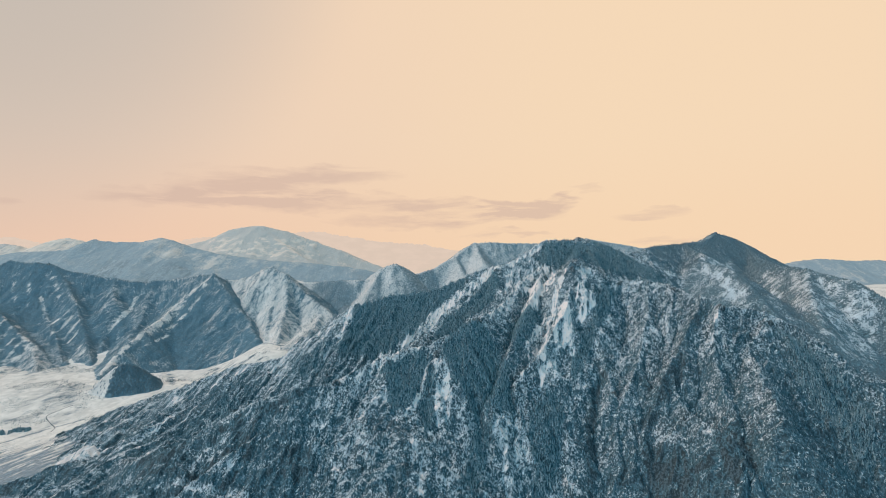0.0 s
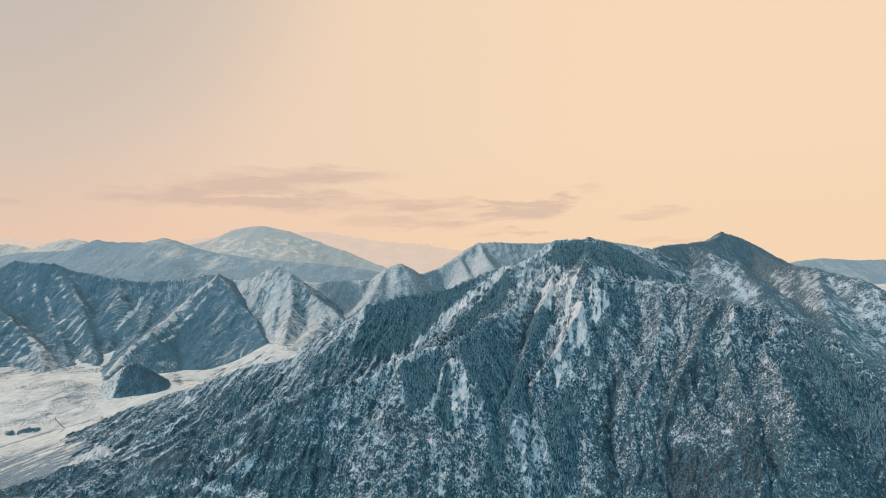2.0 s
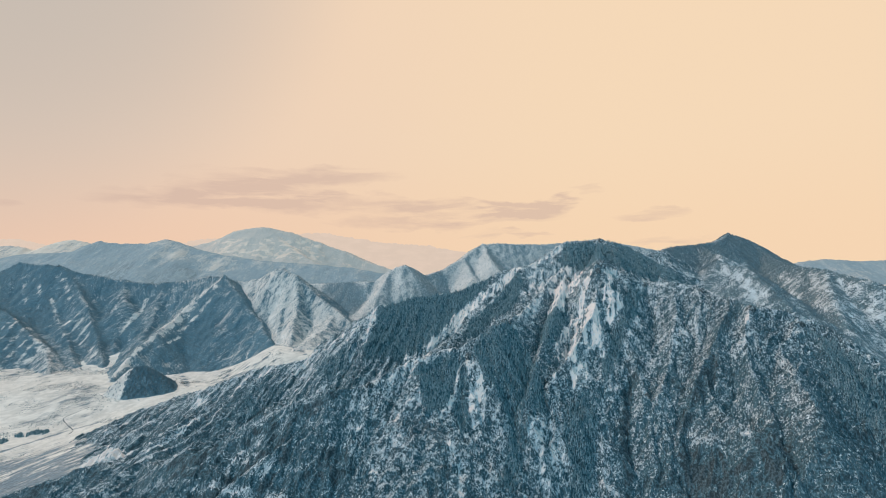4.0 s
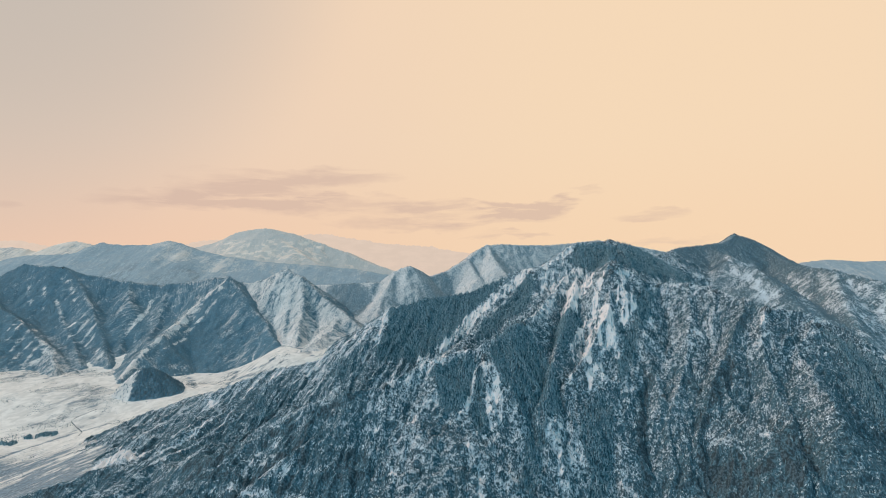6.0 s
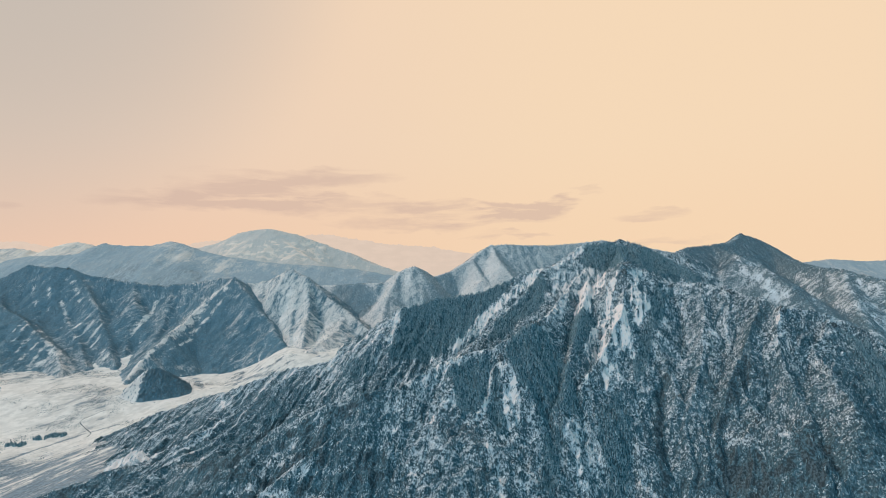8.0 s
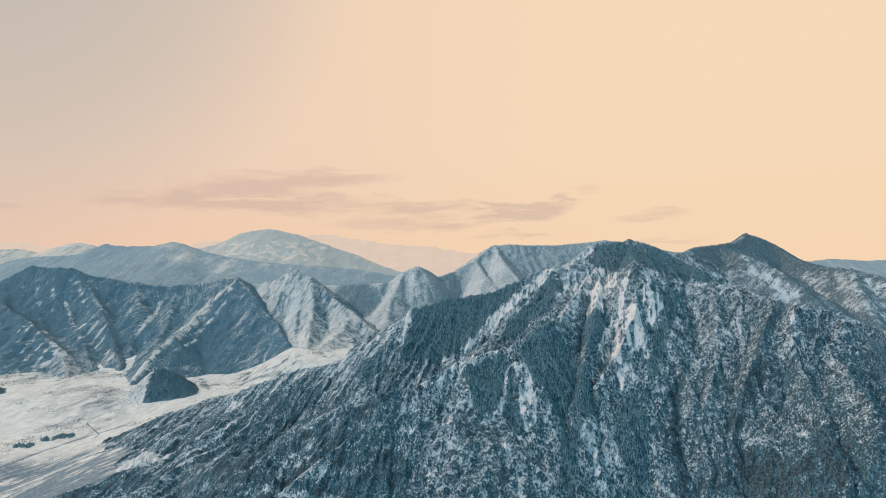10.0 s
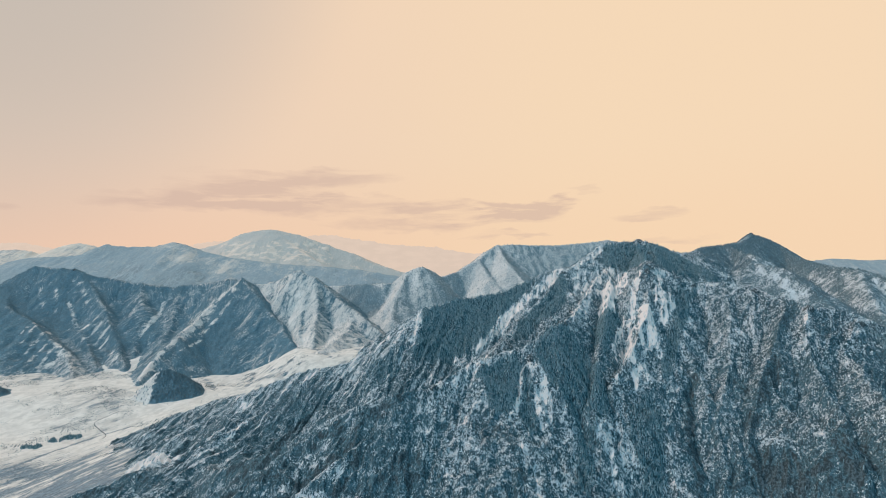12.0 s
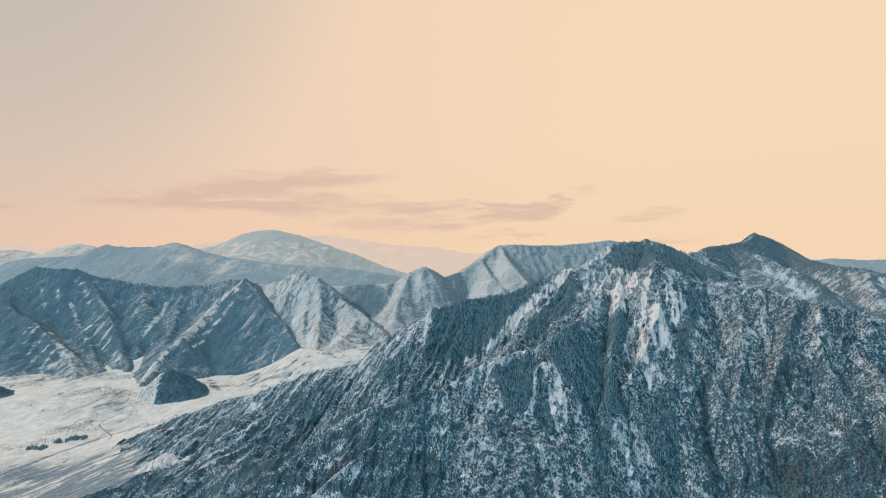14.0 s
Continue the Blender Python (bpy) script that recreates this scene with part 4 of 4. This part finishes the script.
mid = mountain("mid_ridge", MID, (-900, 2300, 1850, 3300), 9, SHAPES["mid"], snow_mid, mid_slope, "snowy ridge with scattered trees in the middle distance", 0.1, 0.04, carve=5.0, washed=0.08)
mountain("hillock", HILL, (-1250, -700, 1300, 1650), 5, SHAPES["hill"], snow_hill, far_slope, "low dark wooded hillock standing in the snowy valley")
mountain("mound", MOUND, (-1800, -1400, 1320, 1620), 5, SHAPES["hill"], snow_mound, far_slope, "small dark mound at the edge of the snowy valley floor")
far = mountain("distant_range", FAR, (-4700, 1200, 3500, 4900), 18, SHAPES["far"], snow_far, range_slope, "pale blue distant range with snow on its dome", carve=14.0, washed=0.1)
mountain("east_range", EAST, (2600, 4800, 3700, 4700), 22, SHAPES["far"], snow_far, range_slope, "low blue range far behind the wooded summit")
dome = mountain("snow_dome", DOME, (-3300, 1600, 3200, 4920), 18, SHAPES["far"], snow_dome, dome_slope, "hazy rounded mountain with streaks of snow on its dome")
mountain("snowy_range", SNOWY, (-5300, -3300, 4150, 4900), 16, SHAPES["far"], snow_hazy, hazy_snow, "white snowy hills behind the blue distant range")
mountain("pale_range", PALE, (-5300, 1200, 4700, 4920), 20, SHAPES["pale"], snow_far, distant_haze_glow, "faint peach-coloured hills on the horizon in evening haze")


# ---- woods ----
def cones(x, y, z, height, width, sides, tiers, rng):
    """Corners and triangles of many small conifers, each of stacked ragged skirts."""
    n = len(x)
    verts, faces, base = [], [], 0
    turn = rng.rand(n) * 6.28
    lean_x, lean_y = rng.randn(n) * 0.05, rng.randn(n) * 0.05
    for k in range(tiers):
        low, top = k / tiers * 0.75, min(1.0, (k + 1.55) / tiers * 0.78 if k < tiers - 1 else 1.0)
        r = width * (1 - 0.75 * k / tiers)
        ring = []
        for j in range(sides):
            a = turn + 6.2832 * (j + 0.5 * k) / sides
            rr = r * (0.75 + 0.5 * rng.rand(n))
            zz = z + height * (low - 0.06 + 0.10 * rng.rand(n))
            ring.append(np.stack([x + rr * np.cos(a), y + rr * np.sin(a), zz], -1))
        ring.append(np.stack([x + lean_x * height, y + lean_y * height, z + height * top], -1))
        verts.append(np.stack(ring, 1))
    verts = np.concatenate(verts, 1)
    per = tiers * (sides + 1)
    tri = np.array([(k * (sides + 1) + j, k * (sides + 1) + (j + 1) % sides, k * (sides + 1) + sides) for k in range(tiers) for j in range(sides)])
    return verts.reshape(-1, 3), (np.arange(n)[:, None, None] * per + tri[None]).reshape(-1, 3)


def wood(name, owner, spines, shape, bounds, tries, density, tall, sides, tiers, material, label, seed, spread=0.2, bare=0.75):
    x0, x1, y0, y1 = bounds
    rng = np.random.RandomState(seed)
    x, y = x0 + (x1 - x0) * rng.rand(tries), y0 + (y1 - y0) * rng.rand(tries)
    keep = rng.rand(tries) < density(x, y)
    x, y = x[keep], y[keep]
    ribs = land(spines, x, y, *shape)[3] if spines else x * 0
    z = surface(owner, x, y) if spines else valley(x, y) + 4
    up = (z > valley(x, y) + 3) & (rng.rand(len(x)) > smooth(ribs, 0.0, 0.35) * bare)
    x, y, z = x[up], y[up], z[up]
    height = tall * (0.55 + 0.75 * rng.rand(len(x)))
    width = height * spread * (0.8 + 0.5 * rng.rand(len(x)))
    verts, faces = cones(x, y, z - (0.6 if spines else 4.5), height, width, sides, tiers, rng)
    me = mesh_from(name, verts, faces, material, False)
    return tagged(new(name, me), label, "woodland", kind="stuff")


wood("conifer_wood", "near_mountain", NEAR, SHAPES["near"], (-420, 620, 480, 1130), 280000, lambda x, y: 0.95 * wood_near(x, y) + 0.012, 5.0, 4, 2, conifer_leaf, "dense dark conifers on the rocky mountain", 1, 0.20, 0.1)
wood("frosted_scrub", "near_mountain", NEAR, SHAPES["near"], (-800, 720, 450, 1130), 110000, lambda x, y: np.clip(0.42 + 1.3 * fbm(x, y, 45, 3, 5), 0, 1) * (0.1 + 0.9 * smooth(y, 570, 690)) * (1 - strips(SLABS, x, y)) * (1 - wood_near(x, y)) * (1 - strips(SCREE, x, y)) * (1 - 0.8 * smooth(x, -80, -180)), 3.0, 3, 1, frosted_leaf, "frosted bare scrub and larches on rocky slopes", 2, 0.24)
wood("back_wood", "back_mountain", BACK, SHAPES["back"], (420, 1500, 750, 2100), 140000, wood_back, 4.8, 4, 1, far_leaf, "dark conifers on the summit behind", 3, 0.16)
wood("west_wood", "west_mountain", WEST, SHAPES["west"], (-2500, -800, 1500, 2350), 90000, wood_west, 4.6, 3, 1, far_leaf, "dark woods on the mountain across the valley", 4)
wood("cone_wood", "cone_mountain", CONE, SHAPES["cone"], (-1100, -250, 1500, 2250), 70000, wood_cone, 3.8, 3, 1, hazy_frosted_pine, "scattered trees on the pointed snowy peak", 5)
wood("mid_wood", "mid_ridge", MID, SHAPES["mid"], (-650, 900, 1950, 2950), 60000, wood_mid, 5.0, 3, 1, hazy_frosted_pine, "scattered trees on the snowy ridge", 6)
wood("hillock_wood", "hillock", HILL, SHAPES["hill"], (-1200, -750, 1320, 1600), 20000, lambda x, y: 0.10 + 0.90 * smooth(x + 0.3 * y + 24 * fbm(x, y, 26, 3, 4), -602, -582), 6.5, 3, 1, far_leaf, "dense dark trees on the valley hillock", 7)
wood("mound_wood", "mound", MOUND, SHAPES["hill"], (-1680, -1480, 1380, 1560), 9000, lambda x, y: 0.9 * spot(x, y, -1565, 1455, 70, 45), 5.5, 3, 1, far_leaf, "dark trees on the low valley mound", 10)
wood("valley_scrub", None, None, None, (-1800, -560, 960, 1800), 80000, lambda x, y: np.clip(strips(TUFTS, x, y) + 2.2 * fbm(x, y, 110, 4, 7) - 0.38 + 0.6 * smooth(x, -980, -800) * smooth(y, 1380, 1520) * np.clip(0.3 + 1.8 * fbm(x, y, 30, 4, 7), 0, 1) + 0.8 * spot(x, y, -1500, 1630, 320, 100) + 0.5 * spot(x, y, -1170, 1360, 260, 110, -51), 0, 0.8), 2.1, 3, 1, frosted_leaf, "low dry scrub in patches on the snowy valley floor", 9, 0.6)


# ---- single trees on the skylines ----
def part(name, bm, material, parent, label=""):
    """Links a bmesh as one mesh object under a thing or a part."""
    me = bpy.data.meshes.new(name)
    bm.to_mesh(me)
    bm.free()
    me.materials.append(material)
    ob = new(name, me)
    ob.parent = parent
    return tagged(ob, label)


def make_conifer(seed, tall, slim):
    """A narrow mountain conifer: a tapered trunk and a crown of drooping ragged tiers."""
    rng = random.Random(seed)
    tree = new("conifer_tree")
    tagged(tree, "dark frosted conifer standing on a mountain crest", "tree", "trees along the crests")
    bm = bmesh.new()
    bmesh.ops.create_cone(bm, cap_ends=True, segments=6, radius1=tall * 0.022, radius2=tall * 0.006, depth=tall * 0.95, matrix=Matrix.Translation((0, 0, tall * 0.475 - 0.8)))
    part("trunk", bm, bark, tree)
    bm = bmesh.new()
    tiers = 7
    for k in range(tiers):
        low, r = tall * (0.14 + 0.80 * k / tiers), tall * slim * (1 - k / tiers) ** 0.8 * rng.uniform(0.8, 1.1) + 0.12
        top = bm.verts.new((0, 0, low + tall * 0.21))
        ring = []
        for j in range(9):
            a = 6.2832 * (j + 0.5 * (k % 2)) / 9 + rng.uniform(-0.2, 0.2)
            rr = r * (rng.uniform(0.9, 1.2) if j % 2 else rng.uniform(0.5, 0.75))
            ring.append(bm.verts.new((rr * math.cos(a), rr * math.sin(a), low - tall * (0.03 if j % 2 else -0.02))))
        for j in range(9):
            bm.faces.new((ring[j], ring[(j + 1) % 9], top))
    part("crown", bm, conifer_leaf, tree)
    return tree


def crest_places(spine_points, spacing, side, rng):
    """Places along a crest, scattered a little to its sides."""
    for (ax, ay, az), (bx, by, bz) in zip(spine_points[:-1], spine_points[1:]):
        length = math.hypot(bx - ax, by - ay)
        for k in range(int(length / spacing)):
            t = rng.random()
            yield ax + t * (bx - ax) + rng.gauss(0, side), ay + t * (by - ay) + rng.gauss(0, side)


def plant_crests():
    kinds = [make_conifer(5, 9.0, 0.17), make_conifer(6, 7.5, 0.20), make_conifer(7, 10.5, 0.14)]
    rng = random.Random(11)
    used = 0
    for owner, points, spacing, side in (
            ("near_mountain", NEAR[0][4][3:], 6.0, 4), ("near_mountain", NEAR[2][4][2:], 7.0, 5), ("near_mountain", NEAR[7][4][:9], 13.0, 5),
            ("back_mountain", BACK[0][4][:5], 11.0, 5), ("back_mountain", BACK[2][4][2:6], 16.0, 5)):
        for x, y in crest_places(points, spacing, side, rng):
            z = surface(owner, np.array([x]), np.array([y]))[0]
            size = rng.uniform(0.35, 0.7)
            if math.hypot(x - 308, y - 1054) < 12:
                continue
            m = pose(x, y, z - 0.3, rng.uniform(-3, 3), rng.uniform(-3, 3), rng.uniform(0, 360)) @ Matrix.Scale(size, 4)
            if used < len(kinds):
                kinds[used].matrix_basis = m
            else:
                copy_thing(kinds[used % len(kinds)], m @ Matrix.Scale(1 / kinds[used % len(kinds)].scale[0], 4))
            used += 1
    return used


plant_crests()


# ---- crags on the near mountain ----
def make_crag(x, y, size, tall, seed, owner=near):
    """A weathered outcrop: a boulder broken into planes, set into the slope."""
    rng = random.Random(seed)
    bm = bmesh.new()
    bmesh.ops.create_icosphere(bm, subdivisions=3, radius=1.0)
    cuts = [(Vector((rng.uniform(-1, 1), rng.uniform(-1, 1), rng.uniform(-0.3, 1))).normalized(), rng.uniform(0.55, 0.85)) for k in range(12)]
    for v in bm.verts:
        for normal, depth in cuts:
            over = v.co.dot(normal) - depth
            if over > 0:
                v.co -= normal * over
        v.co += v.co.normalized() * 0.10 * noise.noise(v.co * 3.1 + Vector((seed, 0, 0)))
    z = surface(owner.name, np.array([x]), np.array([y]))[0]
    bm.transform(pose(x, y, z - size * 0.25, rng.uniform(-12, 12), rng.uniform(-12, 12), rng.uniform(0, 360)) @ Matrix.Diagonal((size, size * rng.uniform(0.6, 0.9), tall, 1)))
    ob = part("crag", bm, rock_face, owner, "snow-flecked grey rock outcrop")
    layer = ob.data.attributes.new("snow_cover", "FLOAT", "POINT")
    layer.data.foreach_set("value", np.full(len(ob.data.vertices), 0.42, dtype=np.float32))


for k, (x, y, size, tall) in enumerate(((308, 1052, 9, 9), (296, 1050, 7, 6), (244, 857, 11, 9), (236, 846, 8, 8), (-8, 684, 9, 8), (394, 792, 8, 6), (432, 722, 9, 7), (110, 950, 8, 6), (56, 748, 10, 8),
                                         (-80, 676, 8, 5), (324, 850, 7, 6), (491, 698, 8, 6), (-216, 623, 7, 5), (111, 680, 9, 8), (248, 672, 8, 7), (323, 614, 9, 7), (-150, 647, 8, 5))):
    make_crag(x, y, size, tall, k)
for k, (x, y, owner) in enumerate(((1014, 1722, back), (1000, 1716, back), (-1894, 2222, west))):
    make_crag(x, y, 11, 7, 40 + k, owner)
for k, (x, y) in enumerate(((-2585, 4300), (-2545, 4298))):
    make_crag(x, y, 26, 9, 60 + k, far)


# ---- thickets on the valley floor ----
def make_thicket(x, y, wide, deep, count, seed):
    rng = random.Random(seed)
    root = new("thicket")
    tagged(root, "dark leafless thicket on the snowy valley floor", "bushes", "thickets in the valley")
    root.location = (x, y, valley(np.array([x]), np.array([y]))[0])
    for k in range(count):
        bm = bmesh.new()
        dx, dy = rng.uniform(-1, 1) * wide, rng.uniform(-1, 1) * deep
        floor = valley(np.array([x + dx]), np.array([y + dy]))[0] - root.location.z
        for j in range(9):
            h, r, a = rng.uniform(4, 9), rng.uniform(1.4, 2.8), rng.uniform(0, 6.28)
            o = rng.uniform(0, 4.5)
            bmesh.ops.create_cone(bm, cap_ends=False, segments=5, radius1=r, radius2=0.1, depth=h, matrix=Matrix.Translation((dx + o * math.cos(a), dy + o * math.sin(a), floor + h / 2 - 0.4)))
        part("shrub", bm, conifer_leaf, root)


for k, (x, y, wide, deep, count) in enumerate(((-1140, 1135, 17, 9, 18), (-1112, 1172, 13, 7, 12), (-1084, 1190, 18, 7, 16), (-924, 1422, 14, 6, 9), (-1260, 1700, 14, 8, 6), (-700, 1330, 10, 6, 5))):
    make_thicket(x, y, wide, deep, count, k)


# ---- brook ----
def make_brook():
    """A narrow frozen brook that winds over the valley floor, sunk between snowy banks."""
    bends = [(-1062, 1330), (-1076, 1302), (-1086, 1268), (-1050, 1235), (-1006, 1200), (-995, 1172)]
    line = []
    for k in range(len(bends) - 1):
        p0, p1, p2, p3 = (Vector(bends[max(0, min(len(bends) - 1, k + j))]) for j in (-1, 0, 1, 2))
        for j in range(8):
            t = j / 8
            line.append(0.5 * ((2 * p1) + (p2 - p0) * t + (2 * p0 - 5 * p1 + 4 * p2 - p3) * t * t + (3 * p1 - p0 - 3 * p2 + p3) * t ** 3))
    bm = bmesh.new()
    rows = []
    for k, p in enumerate(line):
        ahead = line[min(k + 1, len(line) - 1)] - line[max(k - 1, 0)]
        side = Vector((-ahead.y, ahead.x)).normalized()
        half = 0.7 + 0.3 * math.sin(0.7 * k)
        row = []
        for s, up in ((-1.6, -0.5), (-1, 0.35), (1, 0.35), (1.6, -0.5)):
            x, y = p.x + s * half * side.x, p.y + s * half * side.y
            row.append(bm.verts.new((x, y, valley(np.array([x]), np.array([y]))[0] + up)))
        rows.append(row)
    for a, b in zip(rows[:-1], rows[1:]):
        for j in range(3):
            bm.faces.new((a[j], a[j + 1], b[j + 1], b[j]))
    tagged(part("brook", bm, brook_ice, None, "narrow dark frozen brook winding through valley snow"), category="brook", kind="structure")


make_brook()
